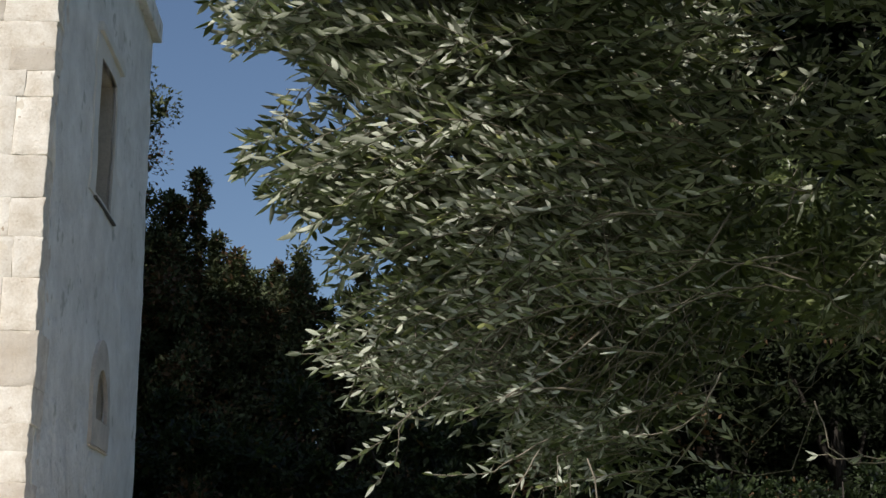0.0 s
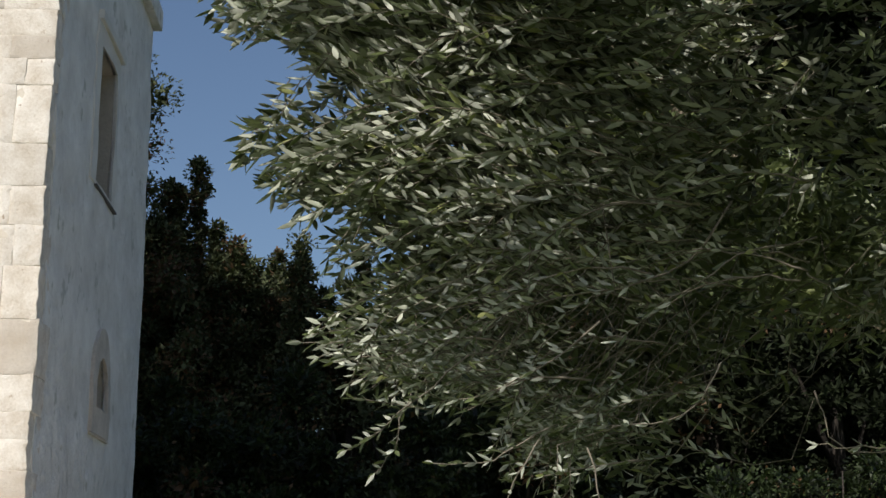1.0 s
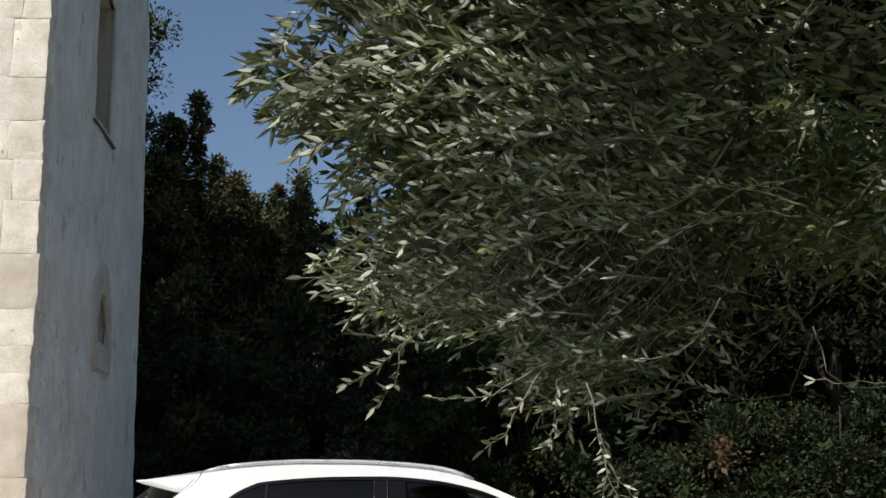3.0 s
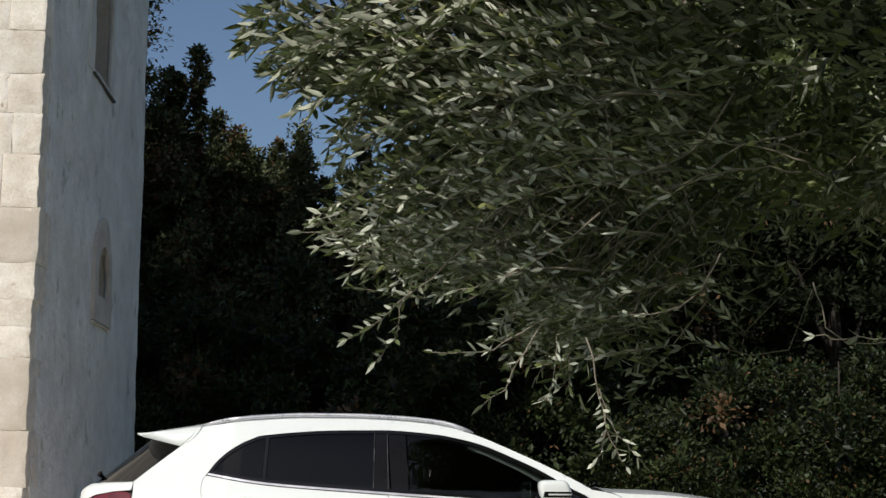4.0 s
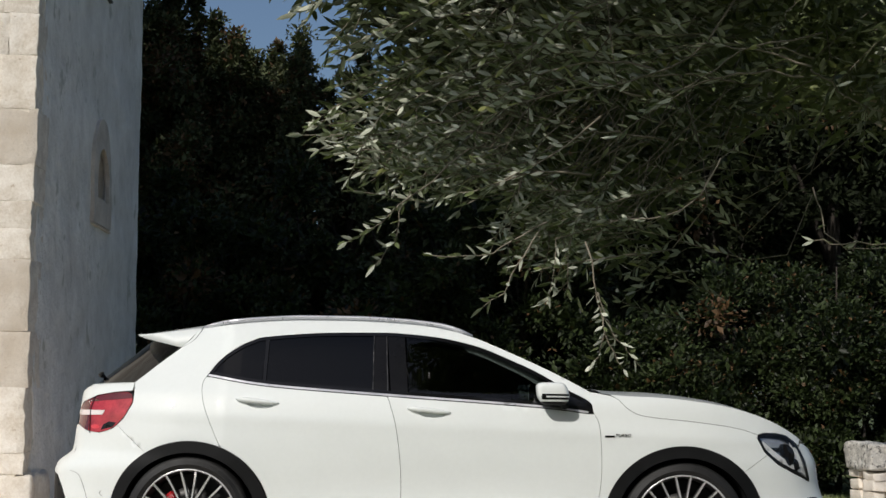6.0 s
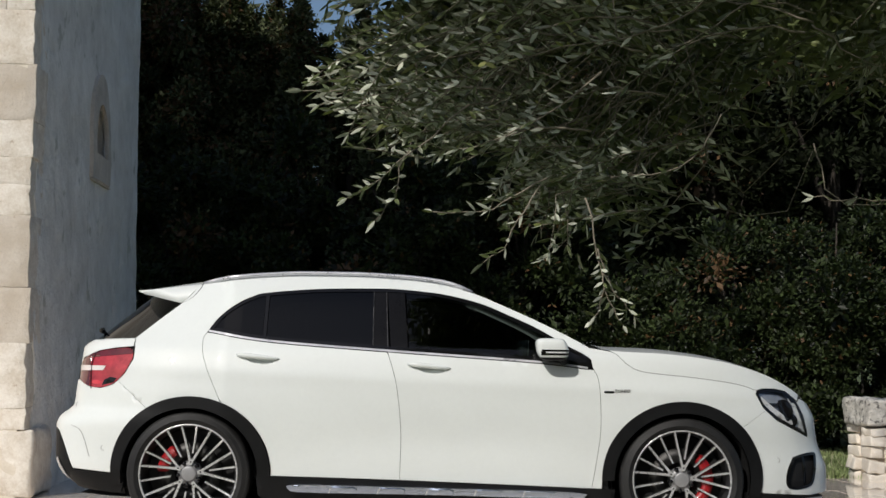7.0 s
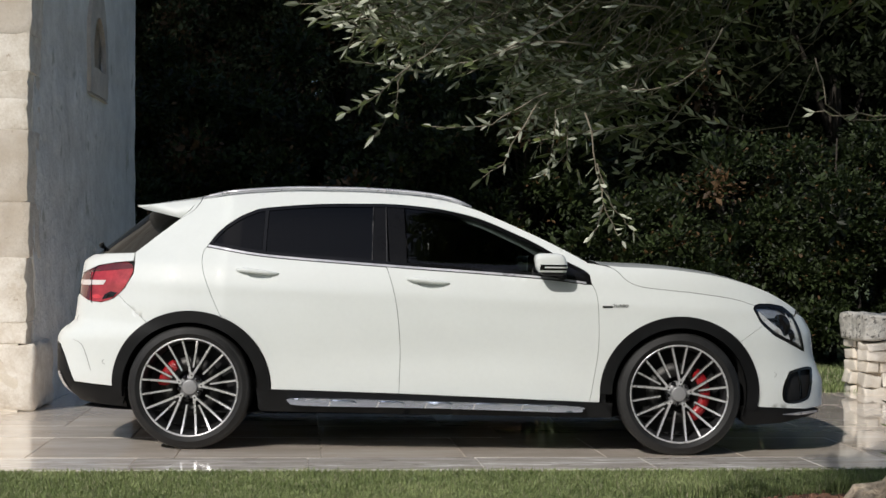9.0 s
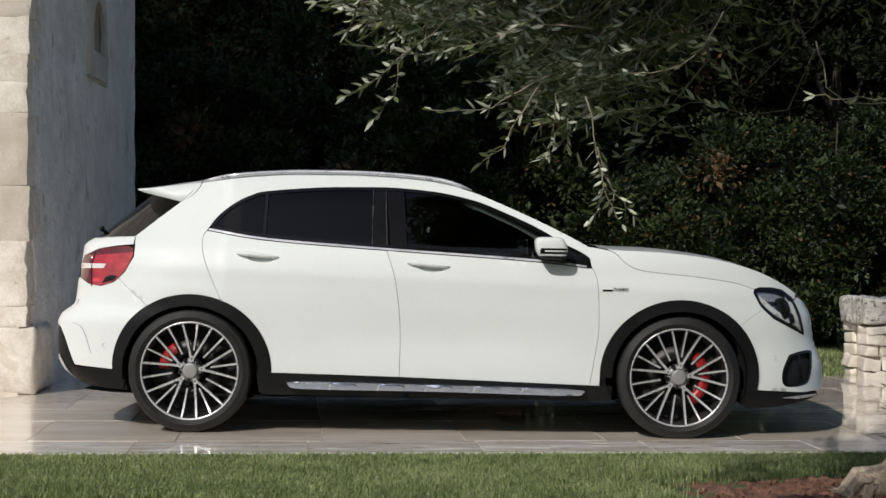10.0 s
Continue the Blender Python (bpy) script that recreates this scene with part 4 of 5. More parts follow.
bmesh.ops.recalc_face_normals(bm, faces=bm.faces[:])
part("rear_window", bm, PRIVACY, car, "dark wraparound rear window").visible_shadow = False
part("rear_wiper", tube(bmesh.new(), [(-0.610, -0.36, 1.115), (-0.622, -0.40, 1.130), (-0.597, -0.46, 1.140)], [0.010, 0.016, 0.006], 8), CLADDING, car, "black wiper cap")
# ends
for name, xs, m in (("tailgate", tail, PAINT), ("nose_panel", nose, PAINT)):
    bm = bmesh.new()
    rows = []
    back = name == "tailgate"
    for z in np.linspace(0.25 if not back else 0.27, 1.07 if back else 0.755, 24):
        x = float(xs(z)) + (0.003 if back else -0.003)
        w = half_width(x, z)
        rows.append([bm.verts.new((x + (-0.03 if back else 0.045) * (1 - k * k), w * k, z)) for k in np.linspace(-1, 1, 13)])
    for a, b in zip(rows, rows[1:]):
        for k in range(12):
            bm.faces.new((a[k], a[k + 1], b[k + 1], b[k]))
    bmesh.ops.recalc_face_normals(bm, faces=bm.faces[:])
    part(name, bm, m, car)
shelf = bmesh.new()
vs = [[shelf.verts.new((x, y * (half_width(x, z) - 0.004), z)) for y in (-1, -0.5, 0.5, 1)] for x, z in ((-0.352, 1.082), (-0.50, 1.079), (-0.62, 1.074), (-0.695, 1.035))]
for a, b in zip(vs, vs[1:]):
    for k in range(3):
        shelf.faces.new((a[k], a[k + 1], b[k + 1], b[k]))
part("tailgate_ledge", shelf, PAINT, car)
# roof rails
for side in (-1, 1):
    path = []
    for x in np.linspace(-0.01, 1.545, 28):
        t = (x + 0.01) / 1.555
        z = float(roofline(x))
        path.append((x, side * (half_width(x, z) - 0.022), z + 0.012 * min(1, 12 * t, 12 * (1 - t)) - 0.004))
    part("roof_rail", tube(bmesh.new(), path, [0.006] + [0.012] * 26 + [0.006], 8), SATIN_SILVER, car, "satin silver roof rail")
# seats and dash seen through the glass
for sx in (0.62, 1.50):
    for sy in (-0.36, 0.36):
        seat = part("seat", box(sx - 0.25, sx + 0.25, sy - 0.24, sy + 0.24, 0.45, 0.62, 0.05, 3), SEAT_CLOTH, car, "dark leather seat")
        part("backrest", box(sx - 0.34, sx - 0.2, sy - 0.23, sy + 0.23, 0.5, 1.08, 0.05, 3), SEAT_CLOTH, seat)
        part("headrest", box(sx - 0.36, sx - 0.26, sy - 0.13, sy + 0.13, 1.06, 1.22, 0.04, 3), SEAT_CLOTH, seat)
part("dashboard", box(1.95, 2.3, -0.68, 0.68, 0.55, 0.94, 0.05, 3), SEAT_CLOTH, car)
part("cabin_floor", box(-0.35, 2.3, -0.70, 0.70, 0.30, 0.40, 0.02), DARK_INSIDE, car)


def words(name, text, size, m, place, parent, label=""):
    cu = bpy.data.curves.new(name, "FONT")
    cu.body, cu.size, cu.extrude, cu.shear = text, size, 0.0015, 0.2
    cu.space_character = 1.15
    ob = new(name, cu)
    me = bpy.data.meshes.new_from_object(ob.evaluated_get(bpy.context.evaluated_depsgraph_get()))
    bpy.data.objects.remove(ob)
    me.materials.append(m)
    ob = new(name, me)
    ob.parent = parent
    ob.matrix_local = place
    return tagged(ob, label)


badge = part("wing_badge", box(2.270, 2.325, -half_width(2.3, 0.815) - 0.004, -half_width(2.3, 0.815) + 0.004, 0.812, 0.822, 0.001), GLOSS_BLACK, car, "small dark wing badge")
words("badge_word", "TURBO", 0.024, GREY_ALLOY, pose(2.325, -half_width(2.36, 0.815) - 0.003, 0.815, 90, 0, 0), badge, "grey metal letters")


# ---------- wheels ----------
def wheel(cx, side):
    hub = Vector((cx + (0.006 if cx else -0.011), side * 0.79, HUB_Z - (0.005 if cx else 0.0)))
    w = thing("wheel", Matrix.Identity(4), "", "")
    w.parent = car
    w.location = hub
    w.rotation_euler = (0, radians(9), 0 if side < 0 else math.pi)
    R = HUB_Z
    bm = lathe(bmesh.new(), [(0.268, -0.070), (0.274, -0.086), (0.278, -0.0935), (0.281, -0.0935), (0.283, -0.096), (0.294, -0.1005), (0.296, -0.1035), (0.299, -0.1035), (0.301, -0.1005), (0.316, -0.099), (0.318, -0.096), (0.321, -0.096), (0.332, -0.090), (R - 0.003, -0.078), (R, -0.045), (R, 0.0), (R, 0.05), (R - 0.004, 0.09), (0.315, 0.112), (0.27, 0.10)], 72)
    part("tyre", bm, RUBBER, w, "black low-profile tyre")
    bm = lathe(bmesh.new(), [(0.260, -0.060), (0.2645, -0.086), (0.2715, -0.090), (0.2745, -0.084), (0.272, -0.070)], 72)
    part("rim_lip", bm, ALLOY, w, "machined alloy rim lip")
    bm = lathe(bmesh.new(), [(0.262, -0.086), (0.252, -0.055), (0.248, 0.02), (0.250, 0.10)], 60)
    part("rim_barrel", bm, GREY_ALLOY, w)
    for g in range(5):
        # a wide V from one root, a short spoke within it and one between it and the next
        for tip, root, inner, main in ((-18, -3.2, 0.066, True), (18, 3.2, 0.066, True), (0, 0, 0.112, False), (36, 36, 0.100, False)):
            a1, a0 = radians(90 + 72 * g + tip), radians(90 + 72 * g + root)
            outer = 0.266
            bm = bmesh.new()
            n = 5
            ring = []
            for t in np.linspace(0, 1, n):
                p = np.array((inner * math.cos(a0), inner * math.sin(a0))) * (1 - t) + np.array((outer * math.cos(a1), outer * math.sin(a1))) * t
                r, a = math.hypot(*p), math.atan2(p[1], p[0])
                wd = 0.0066 - 0.0012 * t if main else 0.0046 + 0.0006 * t
                y = (-0.068 if main else -0.058) - (0.018 if main else 0.028) * t + 0.010 * math.sin(math.pi * t)
                c, s = math.cos(a), math.sin(a)
                ring.append([bm.verts.new((r * c + q * -s, yy, r * s + q * c)) for q, yy in ((-wd, y), (wd, y), (wd * 1.35, y + 0.026), (-wd * 1.35, y + 0.026))])
            for p, q in zip(ring, ring[1:]):
                for i in range(4):
                    bm.faces.new((p[i], p[(i + 1) % 4], q[(i + 1) % 4], q[i]))
            bmesh.ops.recalc_face_normals(bm, faces=bm.faces[:])
            me = bpy.data.meshes.new("spoke")
            bm.to_mesh(me)
            bm.free()
            me.materials.append(ALLOY)
            me.materials.append(GREY_ALLOY)
            me.polygons.foreach_set("material_index", [0 if p.index % 4 == 0 else 1 for p in me.polygons])
            sp = new("spoke", me)
            sp.parent = w
        # the fork in which the two long spokes meet, with a black disc painted in for its dark hole
        fork = [(0.049, -0.008), (0.056, -0.0105), (0.070, -0.0125), (0.093, -0.0225), (0.0965, -0.0125), (0.086, -0.0065), (0.082, 0.0), (0.086, 0.0065), (0.0965, 0.0125), (0.093, 0.0225), (0.070, 0.0125), (0.056, 0.0105), (0.049, 0.008)]
        ca, sa = math.cos(radians(90 + 72 * g)), math.sin(radians(90 + 72 * g))
        bm = bmesh.new()
        top, low = ([bm.verts.new((u * ca - v * sa, y, u * sa + v * ca)) for u, v in fork] for y in (-0.0715, -0.045))
        bm.faces.new(top)
        for k in range(len(fork)):
            n = (k + 1) % len(fork)
            bm.faces.new((top[k], top[n], low[n], low[k]))
        bmesh.ops.recalc_face_normals(bm, faces=bm.faces[:])
        part("spoke_fork", bm, ALLOY, w, smooth=False)
        bm = lathe(bmesh.new(), [(0.0005, -0.0722), (0.0042, -0.0722), (0.0046, -0.0705)], 12)
        for v in bm.verts:
            v.co += Vector((0.066 * ca, 0, 0.066 * sa))
        part("fork_dimple", bm, GLOSS_BLACK, w)
    bm = lathe(bmesh.new(), [(0.0005, -0.076), (0.034, -0.076), (0.040, -0.074), (0.043, -0.068), (0.044, -0.060), (0.058, -0.058), (0.064, -0.05), (0.067, -0.03), (0.068, -0.01)], 40)
    part("hub_cap", bm, HUB_GREY, w, "grey hub with a plain round cap")
    for g in range(5):
        a = radians(90 + 36 + 72 * g)
        bm = lathe(bmesh.new(), [(0.0005, -0.072), (0.010, -0.072), (0.011, -0.057), (0.015, -0.052)], 12)
        for v in bm.verts:
            v.co += Vector((0.0585 * math.cos(a), 0, 0.0585 * math.sin(a)))
        part("wheel_bolt", bm, GLOSS_BLACK, w)
    bm = lathe(bmesh.new(), [(0.09, 0.0), (0.09, -0.004), (0.168, -0.004), (0.168, 0.014), (0.09, 0.014)], 60)
    part("brake_disc", bm, DISC_STEEL, w, "ventilated steel brake disc")
    # caliper: a curved block over the disc
    a0, a1 = (132, 186) if cx == 0 else (-50, 60)
    prof = [(0.122, -0.044), (0.180, -0.044), (0.180, 0.03), (0.122, 0.03)]
    bm = bmesh.new()
    ring = []
    for a in np.linspace(radians(a0), radians(a1), 12):
        ring.append([bm.verts.new((r * math.cos(a), y, r * math.sin(a))) for r, y in prof])
    for p, q in zip(ring, ring[1:]):
        for i in range(4):
            bm.faces.new((p[i], p[(i + 1) % 4], q[(i + 1) % 4], q[i]))
    bm.faces.new(ring[0][::-1])
    bm.faces.new(ring[-1])
    bmesh.ops.bevel(bm, geom=[e for e in bm.edges if e.calc_length() > 0.03], offset=0.006, segments=2, affect="EDGES")
    part("brake_caliper", bm, RED_PAINT, w, "red brake caliper")
    bm = lathe(bmesh.new(), [(0.0005, 0.05), (0.24, 0.05)], 40)
    part("backing_plate", bm, DARK_INSIDE, w)
    return w


for side in (-1, 1):
    for cx in (0.0, WHEELBASE):
        wheel(cx, side)


# ---------- foliage helpers ----------
def raw_mesh(name, verts, tris, mats, slots=None, smooth=False):
    """A mesh straight from arrays of places and triangles."""
    me = bpy.data.meshes.new(name)
    me.vertices.add(len(verts))
    me.vertices.foreach_set("co", np.ascontiguousarray(verts, dtype=np.float32).ravel())
    me.loops.add(tris.size)
    me.loops.foreach_set("vertex_index", tris.ravel().astype(np.int32))
    me.polygons.add(len(tris))
    me.polygons.foreach_set("loop_start", np.arange(0, tris.size, 3, dtype=np.int32))
    for m in mats:
        me.materials.append(m)
    if slots is not None:
        me.polygons.foreach_set("material_index", slots.astype(np.int32))
    if smooth:
        me.polygons.foreach_set("use_smooth", np.ones(len(tris), dtype=bool))
    me.update(calc_edges=True)
    return me


def unit(a):
    return a / np.maximum(np.linalg.norm(a, axis=1, keepdims=True), 1e-9)


def lance_leaves(name, origin, way, face, length, width, bend, mats=None):
    """Narrow folded leaves with an upper and an under sheet."""
    n = len(origin)
    way = unit(way)
    side = unit(np.cross(way, face))
    up = np.cross(side, way)
    shape = np.array([(0, 0, 0), (0.36, 0, 0), (0.72, 0, 0), (1, 0, 0), (0.33, 1, 0.22), (0.70, 0.78, 0.18), (0.33, -1, 0.22), (0.70, -0.78, 0.18)])
    tri = np.array([(0, 1, 4), (0, 6, 1), (1, 2, 5), (1, 5, 4), (1, 6, 7), (1, 7, 2), (2, 3, 5), (2, 7, 3)])
    L, W = length[:, None, None], width[:, None, None]
    s = shape[None]
    p = (origin[:, None] + way[:, None] * s[..., :1] * L + side[:, None] * s[..., 1:2] * W * 0.5
         + up[:, None] * (s[..., 2:3] * W * 0.5 - bend[:, None, None] * L * s[..., :1] ** 2))
    under = p - up[:, None] * 0.0007
    verts = np.concatenate([p, under], 1).reshape(-1, 3)
    both = np.concatenate([tri, tri[:, ::-1] + 8])
    tris = (both[None] + 16 * np.arange(n)[:, None, None]).reshape(-1, 3)
    slots = np.tile(np.repeat([0, 1], 8), n)
    return raw_mesh(name, verts, tris, mats or [OLIVE_TOP, OLIVE_UNDER], slots)


def small_leaves(name, origin, way, face, length, width, mats, pick=None):
    """Short pointed leaves, each two bent triangles."""
    n = len(origin)
    way = unit(way)
    side = unit(np.cross(way, face))
    up = np.cross(side, way)
    L, W = length[:, None], width[:, None]
    p = np.stack([origin, origin + way * L * 0.5 + side * W * 0.5 + up * W * 0.2, origin + way * L, origin + way * L * 0.5 - side * W * 0.5 + up * W * 0.2], 1).reshape(-1, 3)
    tris = (np.array([(0, 1, 2), (0, 2, 3)])[None] + 4 * np.arange(n)[:, None, None]).reshape(-1, 3)
    return raw_mesh(name, p, tris, mats, None if pick is None else np.repeat(pick, 2))


def tree(x, y, height, radius, seed, leaf, count, size, label, name="holm_oak", low=0.15, category="tree", group="", rust=0.0, flat=1.0, leaders=0):
    """A tapered trunk with limbs and an uneven crown of leaf clumps with gaps."""
    g = np.random.default_rng(seed)
    root = thing(name, pose(x, y, -0.03), label, category, group)
    bm = bmesh.new()
    lean = g.normal(0, 0.15, 2)
    spine = [(lean[0] * t * t, lean[1] * t * t, height * 0.8 * t) for t in np.linspace(0, 1, 7)]
    r0 = 0.05 + height * 0.014 if category == "tree" else 0.02 + height * 0.005
    tube(bm, spine, [r0 * (1.25 - 1.05 * t) for t in np.linspace(0, 1, 7)], 8)
    part("trunk", bm, TRUNK, root)
    centres = []
    clumps = int(44 * radius * height / 6) + 20
    count = int(count * 2.2)
    while len(centres) < clumps:
        q = g.uniform(-1, 1, 3)
        d = np.linalg.norm(q)
        if d < 1 and (d > 0.45 or g.random() < 0.35):
            zz = low * height + (q[2] * 0.5 + 0.5) * height * ((0.80 if leaders else 0.96) - low)
            swell = radius * (0.95 + 0.5 * noise.noise(Vector((q[0] * 1.3 + seed, q[1] * 1.3, q[2] * 2.2))))
            top = max(0.0, (zz / height - 0.55) / 0.45)
            swell *= 1 - 0.62 * top ** 2
            if category == "shrub" and noise.noise(Vector((q[0] * swell * 1.7 + x * 1.7, zz * 1.7, y))) < -0.10:
                continue                            # dark gaps between the clumps
            centres.append((q[0] * swell, q[1] * swell * flat, zz))
    for _ in range(leaders):                        # upright leading shoots that break the outline
        lx, ly, lz = g.uniform(-0.75, 0.75) * radius, g.uniform(-0.5, 0.5) * radius, height * g.uniform(0.80, 0.95)
        for t in np.arange(height * 0.6, lz, 0.13):
            s = 0.16 * (1.1 - (t - height * 0.6) / (lz - height * 0.6))
            centres.append((lx + g.normal(0, s), ly + g.normal(0, s), t))
    centres = np.array(centres)
    slim = np.arange(len(centres)) >= clumps
    for c in centres[:: max(1, len(centres) // 9)]:
        k = min(6, int(c[2] / (height * 0.8) * 5))
        a = Vector(spine[max(k - 1, 0)])
        m = a.lerp(Vector(c), 0.5) + Vector((0, 0, 0.12 * radius))
        part("limb", tube(bmesh.new(), [a, m, Vector(c)], [r0 * 0.4, r0 * 0.25, r0 * 0.08], 5), TRUNK, root)
    which = g.integers(0, len(centres), count)
    spread = g.uniform(0.17, 0.44, len(centres)) * (0.6 + 0.25 * radius) * np.where(slim, 0.55, 1.0)
    off = g.normal(size=(count, 3)) * 0.55
    off /= np.maximum(1, np.linalg.norm(off, axis=1, keepdims=True) / 1.15)
    off[:, 2] *= 0.75
    origin = centres[which] + off * spread[which][:, None]
    origin[:, 2] = np.maximum(origin[:, 2], 0.05)
    way = off + g.normal(0, 0.7, (count, 3)) + np.array([0, 0, 0.15])
    face = g.normal(0, 0.6, (count, 3)) + np.array([0, -0.3, 1.0])
    grow = np.where(np.linalg.norm(off, axis=1) < 0.62, 1.9, 1.0)     # coarser sprays inside the clumps
    pick = ((g.random(len(centres)) < rust)[which] & (g.random(count) < 0.5)).astype(int) if rust else None
    me = small_leaves("crown", origin, way, face, g.uniform(0.7, 1.25, count) * size * grow, g.uniform(0.42, 0.6, count) * size * grow, [leaf, RUST_LEAF], pick)
    part("crown", me, None, root, kind="stuff")
    return root


# ---------- woods behind the paving ----------
DARK, GREEN = "dark evergreen oak with a dense uneven crown", "leafy green evergreen shrub at the edge of the lawn"
# the right-hand oaks take the leaf with shade in its colour
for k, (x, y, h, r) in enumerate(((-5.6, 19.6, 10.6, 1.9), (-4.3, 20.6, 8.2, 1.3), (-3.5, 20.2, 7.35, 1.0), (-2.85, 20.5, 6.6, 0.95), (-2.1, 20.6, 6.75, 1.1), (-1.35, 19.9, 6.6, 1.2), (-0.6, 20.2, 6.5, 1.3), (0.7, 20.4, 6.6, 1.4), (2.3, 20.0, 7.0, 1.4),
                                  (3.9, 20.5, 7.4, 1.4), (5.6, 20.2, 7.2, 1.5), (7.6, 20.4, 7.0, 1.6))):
    tree(x, y, h, r, 100 + k, OAK_LEAF if k < 7 else SHADE_TONED_LEAF, int((9000 if k < 7 else 4600) * r * h / 6), 0.07 if k < 7 else 0.105, DARK, group="oaks of the wood", low=0.08, rust=0.12, leaders=7 if 0 < k < 7 else 0)
# the darker shrub leaf puts the wood's shade into these low shrubs
for k, (x, y, h, r) in enumerate(((-4.6, 17.0, 4.4, 1.1), (-3.2, 16.6, 3.8, 1.2), (-1.8, 16.9, 3.9, 1.2), (-0.4, 16.5, 3.7, 1.2), (0.9, 16.8, 4.2, 1.2))):
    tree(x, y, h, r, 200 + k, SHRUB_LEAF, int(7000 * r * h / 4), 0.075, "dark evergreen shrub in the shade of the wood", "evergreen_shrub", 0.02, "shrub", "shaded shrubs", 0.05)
for k, (x, y, h, r) in enumerate(((2.05, 15.9, 2.3, 0.9), (3.2, 15.9, 2.75, 1.1), (4.45, 16.0, 3.2, 1.15), (5.8, 15.8, 2.9, 1.2), (7.3, 16.0, 3.1, 1.3))):
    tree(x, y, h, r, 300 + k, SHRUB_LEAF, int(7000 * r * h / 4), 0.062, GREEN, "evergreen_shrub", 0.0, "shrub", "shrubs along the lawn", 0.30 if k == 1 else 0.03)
# second row: again the shade-coloured leaf towards the right
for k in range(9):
    tree(-9 + 2.6 * k, 25 + (k % 2) * 2, 6.0 + (k % 3) * 0.3 + (2.5 if k < 2 or k > 3 else 1.3), 1.9, 400 + k, OAK_LEAF if k < 4 else SHADE_TONED_LEAF, 3800, 0.22, DARK, group="oaks of the wood", low=0.03)
# tall dark backdrop, added in place of deep shade behind the olive's right
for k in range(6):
    tree(2.6 + 2.5 * k, 31 + (k % 2), 18.4 + (k % 3) * 0.9, 2.7, 450 + k, SHADE_TONED_LEAF, 8500, 0.30, DARK, group="oaks of the wood", low=0.05)
for k in range(7):                              # the far side of the garden, behind the camera
    tree(-15 + 5 * k, -17 + (k % 3), 4.4 + (k % 3) * 0.6, 2.3, 500 + k, OAK_LEAF, 1900, 0.36, "dark oak on the far side of the garden", group="oaks across the garden", low=0.03)

for k, (x, y, h, r) in enumerate(((2.9, 15.3, 1.3, 0.7), (3.75, 15.5, 1.5, 0.75), (4.55, 15.3, 1.4, 0.8), (5.4, 15.4, 1.5, 0.8), (6.3, 15.4, 1.4, 0.8))):
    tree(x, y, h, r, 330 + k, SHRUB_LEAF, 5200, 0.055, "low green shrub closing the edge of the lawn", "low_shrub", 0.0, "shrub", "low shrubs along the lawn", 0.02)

# ---------- olive tree: trunk beside the lawn, boughs over the car ----------
olive = thing("olive_tree", pose(2.55, 5.9, -0.03), "old olive tree with silvery leaves, its boughs hanging over the lawn", "olive tree")
OX, OY, OZ = 2.55, 5.9, -0.03


def gnarled(bm, path, radii, sides, seed, rough=0.25):
    tube(bm, path, radii, sides)
    for v in bm.verts:
        v.co += Vector(noise.noise_vector(v.co * 3.1 + Vector((seed, 0, 0)))) * rough * 0.22 + Vector(noise.noise_vector(v.co * 9 + Vector((seed, 4, 0)))) * rough * 0.14 + Vector(noise.noise_vector(v.co * 27 + Vector((seed, 4, 0)))) * rough * 0.07
    return bm


bm = gnarled(bmesh.new(), [(0, 0, -0.1), (0, 0, 0.05), (0.02, 0, 0.2), (0.03, -0.02, 0.5), (0.0, -0.05, 0.9), (-0.08, -0.1, 1.35), (-0.15, -0.15, 1.75)], [0.58, 0.50, 0.42, 0.36, 0.33, 0.31, 0.26], 28, 1.0)
part("trunk", bm, BARK, olive, "thick gnarled grey trunk")
for k, (dx, dy) in enumerate(((-0.90, 0.08), (-0.66, -0.75), (0.3, -0.9), (0.9, 0.2), (-0.2, 0.9))):
    path = [(0.28 * dx, 0.28 * dy, 0.42), (0.5 * dx, 0.5 * dy, 0.19), (0.75 * dx, 0.75 * dy, 0.06), (1.0 * dx, 1.0 * dy, -0.04), (1.3 * dx, 1.25 * dy, -0.12)]
    part("root", gnarled(bmesh.new(), [p for p in flow(path, 10)], list(np.linspace(0.22, 0.05, 41)), 44, 3.0 + k, 0.3), BARK, olive, "root spreading over the soil")
BOUGHS = [[(-0.1, -0.1, 1.6), (-0.6, -0.5, 2.1), (-1.3, -0.95, 2.4), (-1.9, -1.5, 2.75), (-2.3, -1.95, 3.05)],
         [(-0.1, -0.15, 1.6), (-0.5, -1.0, 2.3), (-0.9, -1.9, 3.1), (-1.3, -2.7, 3.7)],
         [(0.0, -0.1, 1.65), (0.4, 0.2, 2.4), (0.6, 0.5, 3.2), (0.3, 0.7, 4.2)],
         [(-0.1, 0.0, 1.6), (0.2, 0.6, 2.6), (0.3, 0.8, 3.8), (-0.3, 0.5, 5.2)],
         [(-0.1, -0.1, 1.5), (-0.55, -0.35, 1.95), (-1.0, -0.7, 2.35), (-1.7, -1.0, 2.6)],
         # unseen limb added to carry the crown mirrored in the windows
         [(-0.1, 0.0, 1.65), (-0.5, -0.3, 3.4), (-1.1, -0.9, 5.2), (-1.6, -1.4, 6.6)],
         # unseen limb added to carry the low shading clump
         [(-1.25, -2.6, 3.65), (-1.9, -3.2, 3.45), (-2.5, -3.8, 2.75), (-2.95, -4.25, 2.25)]]
